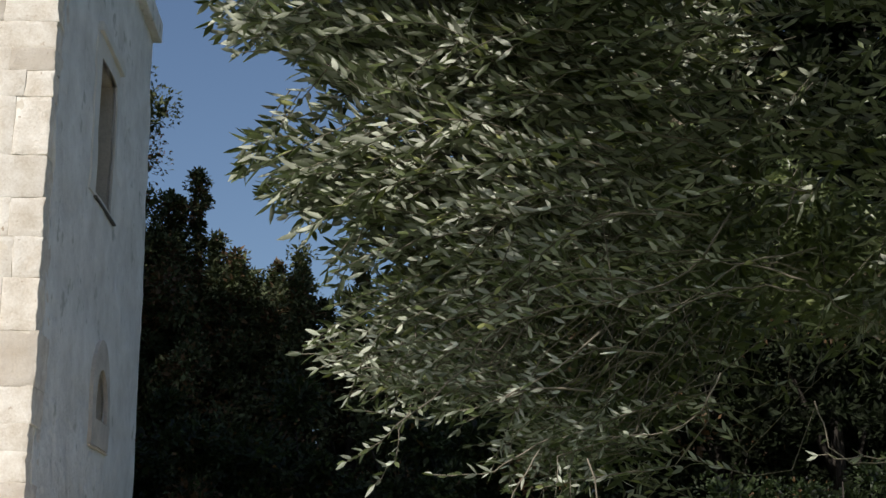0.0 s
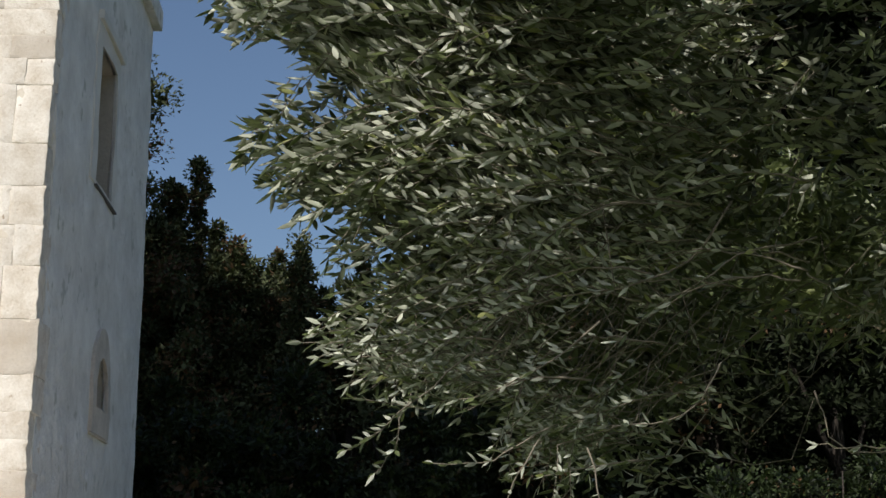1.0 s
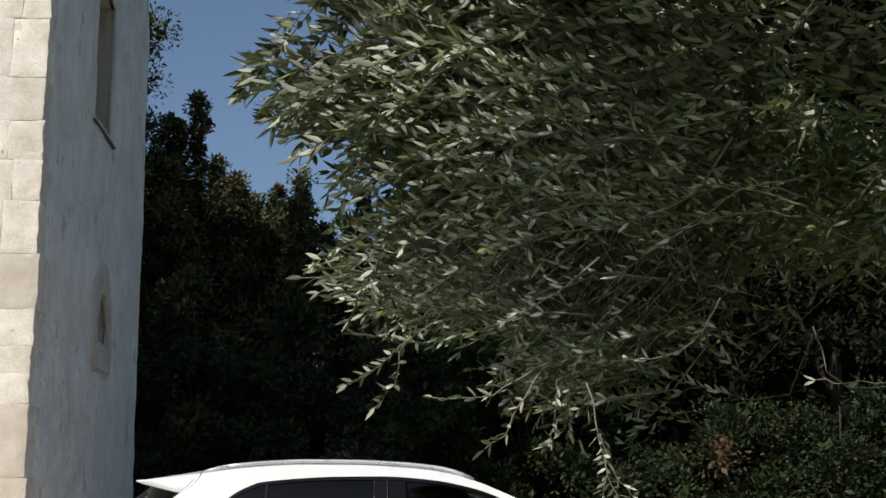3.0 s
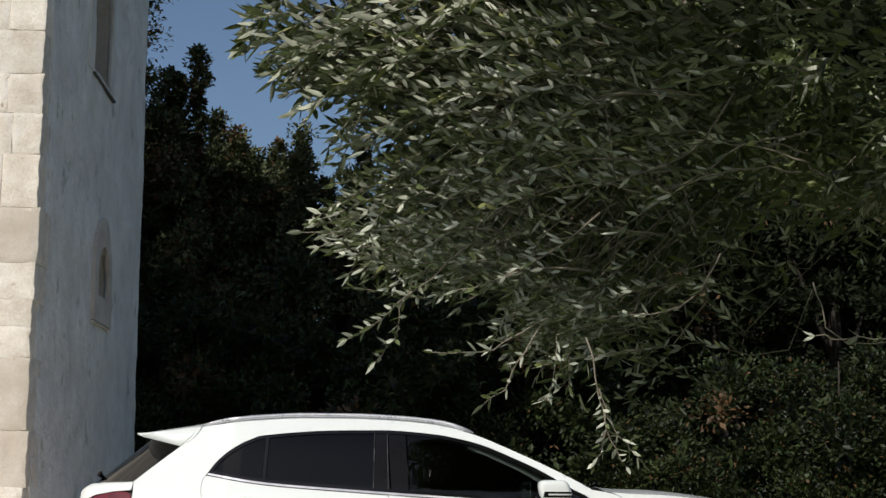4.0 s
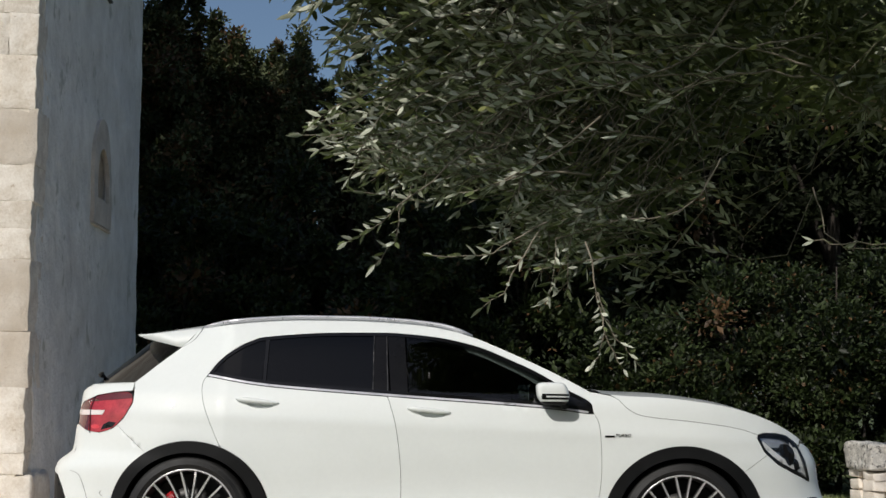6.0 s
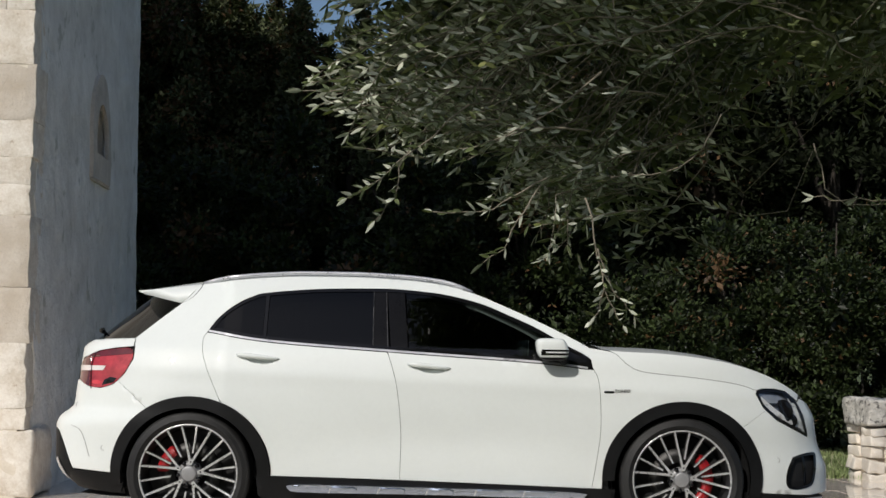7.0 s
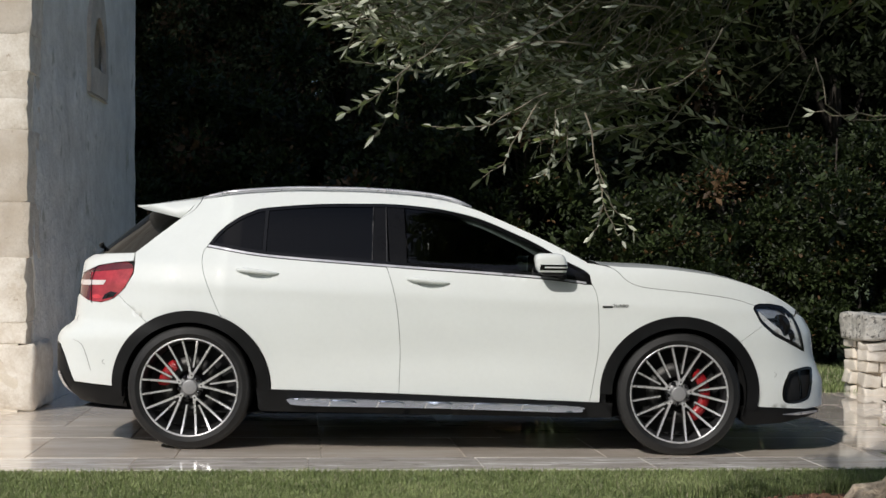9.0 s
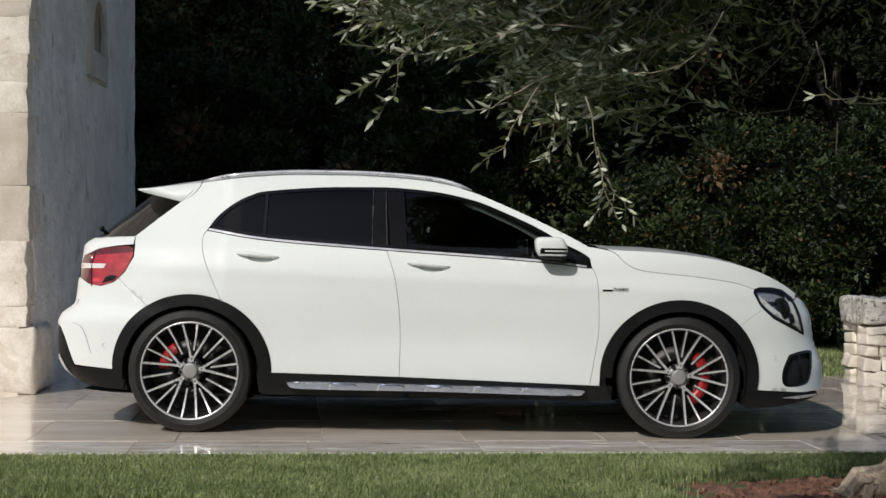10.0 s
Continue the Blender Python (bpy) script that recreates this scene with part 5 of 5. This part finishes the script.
for k, path in enumerate(BOUGHS):
    p = [tuple(q) for q in flow(path, 5)]
    part("limb", gnarled(bmesh.new(), p, list(np.linspace(0.17 if k < 6 else 0.035, 0.03 if k < 6 else 0.006, len(p))), 12, 20.0 + k, 0.25 if k < 6 else 0.1), BARK, olive, "grey olive limb")

g = np.random.default_rng(7)
left_edge = ease([1.40, 1.47, 1.56, 1.66, 1.76, 1.84, 1.90, 1.98, 2.14, 2.26, 2.34, 2.40, 2.54, 2.66, 2.80, 3.05, 3.6, 4.4],
                 [-0.16, -0.17, -0.20, -0.28, -0.42, -0.47, -0.42, -0.36, -0.41, -0.52, -0.60, -0.68, -0.66, -0.60, -0.68, -0.80, -0.86, -0.7])
low_edge = ease([-0.9, -0.30, -0.02, 0.17, 0.31, 0.45, 0.57, 0.63, 0.75, 0.95, 1.10, 1.2, 1.4, 2.2], [1.55, 1.55, 1.52, 1.38, 1.30, 1.24, 1.22, 1.32, 1.52, 1.55, 1.55, 1.62, 1.6, 1.6])
ROOT = Vector((OX, OY, OZ))
twigs = bmesh.new()
origin, way, face, fine = [], [], [], []


def spread_at(a, b, y):
    """A place in the hanging curtain of leaves, at the depth y."""
    return Vector((a * y / 4.4, y, (b - 1.035) * y / 4.4 + 1.035))


def spray(path, thick, gap, start=0.1, bare=0.08):
    """A twig along a path, with pairs of narrow leaves set crosswise on it."""
    steps = max(4, min(9, int(sum((q - p).length for p, q in zip(path, path[1:])) / 0.07)))
    line = [Vector(p) for p in flow([tuple(p) for p in path], 3)] if len(path) > 3 else [path[0] * (1 - t) ** 2 + path[1] * 2 * t * (1 - t) + path[2] * t * t for t in np.linspace(0, 1, steps)]
    if len(path) > 3:                               # long twigs bend a little at each joint
        line = [p + Vector(g.normal(0, 0.0022, 3)) if 0 < i < len(line) - 1 else p for i, p in enumerate(line)]
    tube(twigs, [p - ROOT for p in line], list(np.linspace(thick, 0.0008, len(line))), 4 if thick < 0.003 else 6)
    run = [0.0]
    for p, q in zip(line, line[1:]):
        run.append(run[-1] + (q - p).length)
    n = max(3, int(run[-1] * (1 - start) / gap))
    roll = g.uniform(0, math.tau)
    for i in range(n):
        at = run[-1] * (start + (1 - start) * i / (n - 1))
        k = min(max(int(np.searchsorted(run, at)) - 1, 0), len(line) - 2)
        p = line[k].lerp(line[k + 1], (at - run[k]) / max(run[k + 1] - run[k], 1e-6))
        along = (line[k + 1] - line[k]).normalized()
        s = along.cross(Vector((0, 0, 1))).normalized()
        u = s.cross(along)
        ang = roll + (i % 2) * math.pi / 2 + g.normal(0, 0.35)
        out = s * math.cos(ang) + u * math.sin(ang)
        for sg in (1, -1):
            if g.random() < bare:
                continue
            w = along * g.uniform(0.5, 1.1) + out * sg * g.uniform(0.4, 0.9) + Vector((-0.22, 0, 0.42))
            if i == n - 1:
                w = along + out * sg * 0.35
            origin.append(p)
            fine.append(p.y / 3.4 * min(max(0.80 + 0.65 * ((p.z - 1.035) * 4.4 / p.y - 0.75), 0.80), 1.27))
            way.append(w)
            face.append(along * g.uniform(0.2, 0.6) - out * sg * 0.25 + Vector((g.normal(0.15, 0.5), g.normal(0.20, 0.75), g.normal(0.28, 0.55))))


made = 0
while made < 1400:
    a, b = g.uniform(-0.9, 1.9), g.uniform(1.15, 3.45)
    layer = g.random()
    y = 2.42 + 0.58 * layer + 0.65 * min(max((a - 0.42) / 0.25, 0), 1)
    inset = 0.09 * (layer > 0.55)
    if a < left_edge(b) + inset or b < low_edge(a) + inset:
        continue
    deep = min(a - float(left_edge(b)), b - float(low_edge(a)))
    keep = (0.34 if b < 1.60 else 0.55 if b < 2.0 else 1.0) if a > 0.05 else 0.95
    if -0.05 < a < 0.62 and b < 1.62:
        keep = 0.95                                 # the bushy lower fringe
    if a > 0.8:
        keep *= 0.13
    elif a > 0.45:
        keep *= (0.2 if b < 2.1 else 0.36) if b > 1.62 else 1.0
    elif a > 0.1:
        keep *= 0.7
    if 0.12 < a < 0.30 and 2.48 < b < 2.9:
        keep *= 0.14                                # a chink of sky
    if g.random() > keep or noise.noise(Vector((a * 3.0, b * 3.0, y * 1.2))) < 0.03 - 0.10 * min(deep, 0.4):
        continue
    tip = spread_at(a, b, y)
    tilt = 1.1 * noise.noise(Vector((a * 1.4 + 5, b * 1.4, y * 0.8))) + g.normal(-0.22, 0.36)
    if b - float(low_edge(a)) < 0.2:
        tilt -= 0.5
    d = Vector((-math.cos(tilt), g.normal(-0.05, 0.35), math.sin(tilt))).normalized()
    ln = (g.uniform(0.18, 0.42) if b > 1.8 else g.uniform(0.12, 0.30)) * y / 3.4
    base = tip - d * ln + Vector((0, 0, g.uniform(-0.02, 0.10) * ln))
    mid = (tip + base) / 2 + Vector((0, 0, g.uniform(-0.05, 0.16) * ln)) + Vector(g.normal(0, 0.012, 3))
    if b < 1.85 and g.random() < 0.55:              # its stem, up into the thick of the crown
        far = base + Vector((g.uniform(0.02, 0.28), g.uniform(0.0, 0.15), g.uniform(0.12, 0.30)))
        bend = base.lerp(far, 0.5) + Vector((g.uniform(-0.02, 0.06), 0, g.uniform(-0.06, 0.02)))
        tube(twigs, [far - ROOT, bend - ROOT, base - ROOT], [0.0013, 0.0012, 0.0010], 4)
    spray([base, mid, tip], 0.0014, (g.uniform(0.016, 0.026) if b < 1.9 else g.uniform(0.019, 0.030)) * y / 3.4)
    made += 1
# long twigs that arch leftwards in front of the leaves, with spaced pairs of leaves
for k in range(30):
    a, b, y = g.uniform(0.15, 1.35), g.uniform(1.72, 3.0), g.uniform(2.28, 2.55)
    ln, drop = g.uniform(0.28, 0.62), g.uniform(-0.05, 0.5)
    if a > 0.75 and b < 1.9:
        continue
    points = [(a - ln * t, b - drop * ln * (0.35 * t + 0.65 * t * t) + 0.10 * ln * math.sin(math.pi * t)) for t in (0, 0.25, 0.5, 0.75, 1.0)]
    points = [(p, q) for p, q in points if p > left_edge(q) + 0.05 and q > low_edge(p) + 0.05]
    if len(points) > 3:
        spray([spread_at(p, q, y) for p, q in points], 0.0024, 0.021, 0.25, 0.25)
# sprigs that hang free of the rest, and the long twigs that carry them
for y, gap, thick, path in ((3.2, 0.014, 0.003, [(0.07, 1.81), (-0.10, 1.67), (-0.21, 1.57), (-0.31, 1.51)]),
                            (3.25, 0.014, 0.0025, [(-0.11, 1.69), (-0.14, 1.61), (-0.16, 1.51), (-0.22, 1.44)]),
                            (3.2, 0.024, 0.0028, [(0.32, 1.58), (0.21, 1.52), (0.11, 1.47), (-0.04, 1.47)]),
                            (3.15, 0.028, 0.0045, [(0.93, 2.32), (0.78, 2.12), (0.56, 2.03), (0.29, 1.98), (0.12, 1.91)]),
                            (3.15, 0.026, 0.0042, [(0.78, 2.30), (0.53, 2.31), (0.37, 2.22), (0.15, 2.05), (-0.10, 1.89)]),
                            (3.15, 0.030, 0.0035, [(0.49, 1.92), (0.34, 1.80), (0.18, 1.71), (0.04, 1.67)]),
                            (3.2, 0.034, 0.0035, [(0.87, 1.79), (0.83, 1.71), (0.74, 1.62), (0.60, 1.59), (0.51, 1.59)])):
    spray([spread_at(a, b, y * 0.735) for a, b in path], thick * 0.6, gap * 0.77, 0.42 if gap < 0.02 else 0.3)
for y, gap, thick, path in ((3.3, 0.05, 0.004, [(1.16, 2.08), (1.20, 2.05), (1.27, 1.99), (1.40, 1.94)]),
                            (3.3, 0.05, 0.003, [(1.16, 1.70), (1.19, 1.59), (1.26, 1.51), (1.38, 1.51)]),
                            (3.2, 0.013, 0.003, [(0.44, 1.52), (0.48, 1.34), (0.51, 1.20), (0.56, 1.12)]),
                            (3.2, 0.013, 0.003, [(0.48, 1.36), (0.50, 1.27), (0.49, 1.18), (0.46, 1.13)]),
                            (3.2, 0.014, 0.003, [(0.50, 1.28), (0.54, 1.22), (0.58, 1.17), (0.61, 1.13)]),
                            (3.2, 0.016, 0.003, [(0.30, 1.56), (0.22, 1.44), (0.18, 1.36), (0.12, 1.31)]),
                            (3.2, 0.035, 0.003, [(1.60, 1.50), (1.41, 1.52), (1.25, 1.52), (1.16, 1.53)]),
                            (3.1, 0.035, 0.003, [(0.90, 3.00), (0.78, 2.86), (0.70, 2.79), (0.55, 2.77)]),
                            (3.2, 0.05, 0.004, [(1.17, 2.46), (1.13, 2.36), (1.09, 2.26), (1.04, 2.13)]),
                            (3.1, 0.05, 0.0035, [(1.20, 2.20), (0.95, 2.14), (0.81, 2.05), (0.67, 1.97)])):
    spray([spread_at(a, b, y * 0.735) for a, b in path], thick * 0.6, gap * 0.77, 0.35)
origin, way, face = (np.array([tuple(v) for v in q]) for q in (origin, way, face))
n = len(origin)
leaves = lance_leaves("foliage", origin - np.array(ROOT), way, face, g.uniform(0.026, 0.056, n) * np.array(fine), g.uniform(0.0085, 0.0135, n) * np.array(fine), g.normal(0.04, 0.14, n))
part("foliage", leaves, None, olive, "narrow grey-green leaves, silvery beneath", kind="stuff")
part("twig", twigs, TWIG, olive, "thin pale twigs", kind="stuff")


# the thick of the crown: round the trunk and behind the curtain, plus unseen clumps above and sunward, added for shade
def thicket(count, draw, size):
    spots = []
    while len(spots) < count:
        p = draw()
        if p is not None and noise.noise(Vector(p) * 2.3) > -0.25:
            spots.append(p)
    o = np.repeat(np.array(spots), 7, 0) + g.normal(0, 0.07, (count * 7, 3))
    reach = (7.8 - o[:, 1]) / -to_sun.y             # nothing between the sun and the car, nor loose in the open sky
    sx, sz = o[:, 0] - to_sun.x * reach, o[:, 2] - to_sun.z * reach
    ua, ub = o[:, 0] * 4.4 / o[:, 1], (o[:, 2] - 1.035) * 4.4 / o[:, 1] + 1.035
    o = o[~((sx > -2.3) & (sx < 2.3) & (sz > 0.1) & (sz < 1.05)) & ~((ub < 3.3) & (ub > 1.3) & (ua < left_edge(ub) + 0.06) & (o[:, 1] > 2.0))]
    gx, gy = o[:, 0] - to_sun.x / to_sun.z * o[:, 2], o[:, 1] - to_sun.y / to_sun.z * o[:, 2]
    o = o[~((gx > 1.0) & (gx < 2.5) & (gy > 5.6) & (gy < 7.1) & (g.random(len(o)) < np.where(gy < 6.5, 0.93, 0.5)))]    # the foot of the tree lies in the sun
    gx, gy = o[:, 0] - to_sun.x / to_sun.z * o[:, 2], o[:, 1] - to_sun.y / to_sun.z * o[:, 2]
    o = o[~((gx > 2.2) & (gx < 3.9) & (gy > 7.3) & (gy < 10.9) & (g.random(len(o)) < 0.65))]     # nor does it shade the paving
    reach = (11.6 - o[:, 1]) / -to_sun.y            # the dry-stone wall lies in the sun as well
    sx, sz = o[:, 0] - to_sun.x * reach, o[:, 2] - to_sun.z * reach
    o = o[~((sx > 2.7) & (sx < 4.25) & (sz > -0.5) & (sz < 0.9) & (g.random(len(o)) < 0.9))]
    reach = (2.7 - o[:, 1]) / -to_sun.y             # the lit heart of the curtain
    ha, hb = (o[:, 0] - to_sun.x * reach) * 1.63, (o[:, 2] - to_sun.z * reach - 1.035) * 1.63
    o = o[~((o[:, 1] < 2.4) & (ha > -0.2) & (ha < 0.62) & (hb > 0.9) & (hb < 1.55) & (g.random(len(o)) < 0.45))]
    m = len(o)
    w = np.array([-0.5, -0.1, 0.0]) + g.normal(0, 0.6, (m, 3))
    return o, w, np.array([0, -0.1, 0.6]) + g.normal(0, 0.6, (m, 3)), g.uniform(0.8, 1.3, m) * size


# unseen clumps added towards the sun to shade the tree's right side
def sunward_shade():
    x, y, z = g.uniform(-1.0, 2.9), g.uniform(0.9, 3.2), g.uniform(1.6, 5.6)
    ok = z - 1.035 > 0.54 * y and x > 0.88 - 0.577 * (3.6 - y) and ((x - 1.05) / 1.85) ** 2 + ((z - 3.8) / 1.8) ** 2 < 1
    return (x, y, z) if ok else None


# unseen leaf mass added right of the view to block sky light
def beside():
    x, y, z = g.uniform(0.8, 3.2), g.uniform(1.4, 4.4), g.uniform(1.7, 4.4)
    return (x, y, z) if x > 0.335 * y + 0.36 else None


def behind():
    a, b = g.uniform(0.35, 2.2), g.uniform(1.95, 3.6)
    y = g.uniform(4.3, 5.6)
    if a > 0.66 and b > 2.3 + 0.25 * noise.noise(Vector((a * 2.5, b * 2.5, 4))):      # a dark hollow in the crown
        return None
    if b < low_edge(a) + 0.30 - 0.10 * min(a, 1.4) or a < 0.62 + 0.18 * noise.noise(Vector((b * 3, 1, 2))) or g.random() > (b - 1.7) / 0.7:
        return None
    return tuple(spread_at(a, b, y))


def inner_layer():
    """Shaded leaves just behind the lit curtain, with a few chinks of sky."""
    a, b, y = g.uniform(-0.75, 1.0), g.uniform(1.5, 3.5), g.uniform(3.15, 3.75)
    if a < left_edge(b) + 0.30 or b < low_edge(a) + 0.30 or (a > 0.62 and b > 2.35):
        return None
    if (0.08 < a < 0.26 and 2.48 < b < 2.95) or (-0.36 < a < 0.06 and 2.24 < b < 2.46):
        return None
    return tuple(spread_at(a, b, y)) if noise.noise(Vector((a * 4, b * 4, 6))) > -0.12 else None


def round_trunk():
    q = unit(g.normal(size=(1, 3)))[0] * g.uniform(0.7, 1)
    x, y, z = 2.9 + q[0] * 2.0, 5.6 + q[1] * 2.6, 3.7 + q[2] * 1.5
    hollow = x * 4.4 / y < 1.46 and (z - 1.035) / y > 0.27
    return (x, y, z) if z > 2.4 and x > 2.9 - 0.577 * (7.8 - y) and not hollow else None


# unseen clumps added to shade the curtain's top left
def over_shade():
    x, y, z = g.uniform(-1.0, 0.0), g.uniform(1.7, 2.15), g.uniform(2.66, 3.35)
    return (x, y, z)


# unseen crown added high up for its dark reflection in the front windows
def mirrored_crown():
    q = unit(g.normal(size=(1, 3)))[0] * g.random() ** 0.4
    return (0.70 + q[0] * 1.15, 4.4 + q[1] * 1.15, 6.9 + q[2] * 0.9)


# unseen clumps added to shade the curtain's lower middle
def low_shade():
    q = unit(g.normal(size=(1, 3)))[0] * g.random() ** 0.4
    return (-0.20 + q[0] * 0.40, 1.68 + q[1] * 0.20, 2.23 + q[2] * 0.16)


# unseen leaves over the view, added to shade the curtain's top
def above():
    a = g.uniform(-0.7, 1.2)
    return tuple(spread_at(a, g.uniform(3.45, 4.4), g.uniform(2.4, 2.9))) if a > 0.2 or g.random() < 0.6 else None


o, w, fc, sz = thicket(2300, inner_layer, 0.050)
# dark upper colour on both sheets puts the inner shade into these leaves
inner = lance_leaves("inner_foliage", o - np.array(ROOT), w, fc, sz, sz * 0.24, g.normal(0.04, 0.14, len(o)), [OLIVE_TOP, OLIVE_TOP])
part("inner_foliage", inner, None, olive, "shaded leaves close behind the lit sprays", kind="stuff")
sets = [thicket(650, over_shade, 0.065), thicket(6200, mirrored_crown, 0.12), thicket(8000, sunward_shade, 0.085), thicket(3600, beside, 0.085), thicket(5200, behind, 0.062), thicket(3600, round_trunk, 0.075), thicket(500, above, 0.06), thicket(210, low_shade, 0.06)]
o, w, fc, sz = (np.concatenate([s[k] for s in sets]) for k in range(4))
part("inner_foliage", small_leaves("inner_foliage", o - np.array(ROOT), w, fc, sz, sz * 0.30, [OLIVE_TOP]), None, olive, "leaves in the thick of the crown, with unseen clumps added for shade", kind="stuff")

# ---------- soil round the trunk ----------
SOIL_C = (2.03, 5.80)


def soil_edge(x, y):
    """Positive inside the bare patch round the olive."""
    u, v = (x - SOIL_C[0]) / 1.12, (y - SOIL_C[1]) / 0.98
    return 1 - math.hypot(u, v) + 0.22 * noise.noise(Vector((x * 2.4, y * 2.4, 2)))


bm = bmesh.new()
N = 170
grid = [[None] * (N + 1) for _ in range(N + 1)]
for i in range(N + 1):
    for j in range(N + 1):
        x, y = SOIL_C[0] - 0.25 + (i / N - 0.5) * 2.5, SOIL_C[1] + 0.1 + (j / N - 0.5) * 2.2
        e = soil_edge(x, y)
        h = -0.05 + 0.07 * min(max(e * 2.2, 0), 1) + (0.018 * noise.noise(Vector((x * 9, y * 9, 0))) + 0.014 * noise.noise(Vector((x * 26, y * 26, 5))) + 0.009 * noise.noise(Vector((x * 70, y * 70, 5)))) * (e > 0)
        grid[i][j] = bm.verts.new((x, y, h))
for i in range(N):
    for j in range(N):
        bm.faces.new((grid[i][j], grid[i + 1][j], grid[i + 1][j + 1], grid[i][j + 1]))
tagged(part("soil_patch", bm, SOIL, None), "bare reddish soil round the olive trunk", "soil", kind="structure")
bm = bmesh.new()
for k in range(900):
    x, y = g.uniform(0.9, 2.6), g.uniform(5.0, 6.7)
    e = soil_edge(x, y)
    if e < -0.02:
        continue
    r = 0.002 + 0.010 * g.random() ** 3
    made = bmesh.ops.create_icosphere(bm, subdivisions=1, radius=r * g.uniform(0.7, 1.2), matrix=pose(x, y, -0.045 + 0.07 * min(max(e * 2.2, 0), 1) + r * 0.5, *g.uniform(0, 360, 3)))
    for v in made["verts"]:
        v.co += Vector(noise.noise_vector(v.co * 140)) * r * 1.5
tagged(part("soil_clods", bm, SOIL, None, smooth=False), "loose crumbs of red soil on the bare patch", "soil", kind="stuff")


# ---------- mown grass ----------
def grass(name, label, spots, height, wide):
    n = len(spots)
    lean = g.normal(0, 0.34, (n, 2))
    h = height * g.uniform(0.55, 1.2, n)
    turn = g.uniform(0, math.pi, n)
    side = np.stack([np.cos(turn), np.sin(turn), np.zeros(n)], 1) * (wide * g.uniform(0.7, 1.3, n))[:, None]
    base = np.column_stack([spots, np.full(n, -0.032)])
    mid = base + np.column_stack([lean * (h * 0.35)[:, None], h * 0.6])
    tip = base + np.column_stack([lean * (h * 1.0)[:, None], h * (1 - 0.25 * np.abs(lean).sum(1).clip(0, 2))])
    v = np.stack([base - side, base + side, mid - side * 0.8, mid + side * 0.8, tip], 1).reshape(-1, 3)
    t = (np.array([(0, 1, 3), (0, 3, 2), (2, 3, 4)])[None] + 5 * np.arange(n)[:, None, None]).reshape(-1, 3)
    ob = part(name, raw_mesh(name, v, t, [GRASS]), None, None)
    return tagged(ob, label, "grass", kind="stuff")


spots = np.column_stack([g.uniform(-2.6, 2.6, 270000), g.uniform(5.78, 7.45, 270000)])
spots = spots[spots[:, 1] < EDGE_Y - 0.006 + EDGE_SLOPE * spots[:, 0] + g.normal(0, 0.008, len(spots))]
keep = np.array([soil_edge(x, y) < g.normal(0.02, 0.05) for x, y in spots])
grass("lawn", "short mown green lawn in front of the paving", spots[keep], 0.047, 0.0018)
tuft = np.array([(x, y) for x, y in np.column_stack([g.uniform(0.8, 2.4, 30000), g.uniform(5.5, 7.0, 30000)]) if -0.22 < soil_edge(x, y) < 0.03 and noise.noise(Vector((x * 7, y * 7, 4))) > 0.05])
grass("long_grass", "longer unmown grass round the bare soil", tuft, 0.075, 0.0017)
spots = np.column_stack([g.uniform(1.6, 5.6, 30000), g.uniform(11.55, 16.0, 30000)])
spots = spots[spots[:, 1] > EDGE_Y + 4.45 + EDGE_SLOPE * spots[:, 0]]
grass("far_lawn", "mown lawn between the paving and the shrubs", spots, 0.07, 0.004)

# a lone olive sucker beside the trunk
shoot = thing("olive_shoot", pose(1.93, 6.05, 0), "thin olive sucker with a few leaves beside the trunk", "plant")
line = [(0.0, 0.0, -0.03), (0.005, 0, 0.15), (-0.004, 0.01, 0.32), (0.006, 0.0, 0.52)]
part("stem", tube(bmesh.new(), line, [0.004, 0.0035, 0.003, 0.0015], 6), TWIG, shoot)
o = np.array([(0, 0, z) for z in (0.12, 0.22, 0.24, 0.36, 0.38, 0.46, 0.50, 0.52)])
w = np.array([(s, 0.3, 0.4) for s in (-1, 1, -1, -0.8, 0.9, -0.7, 0.6, 0.1)])
part("shoot_leaves", lance_leaves("shoot_leaves", o, w, np.tile([0, -0.5, 1.0], (8, 1)), np.full(8, 0.045), np.full(8, 0.012), np.full(8, 0.05)), None, shoot)
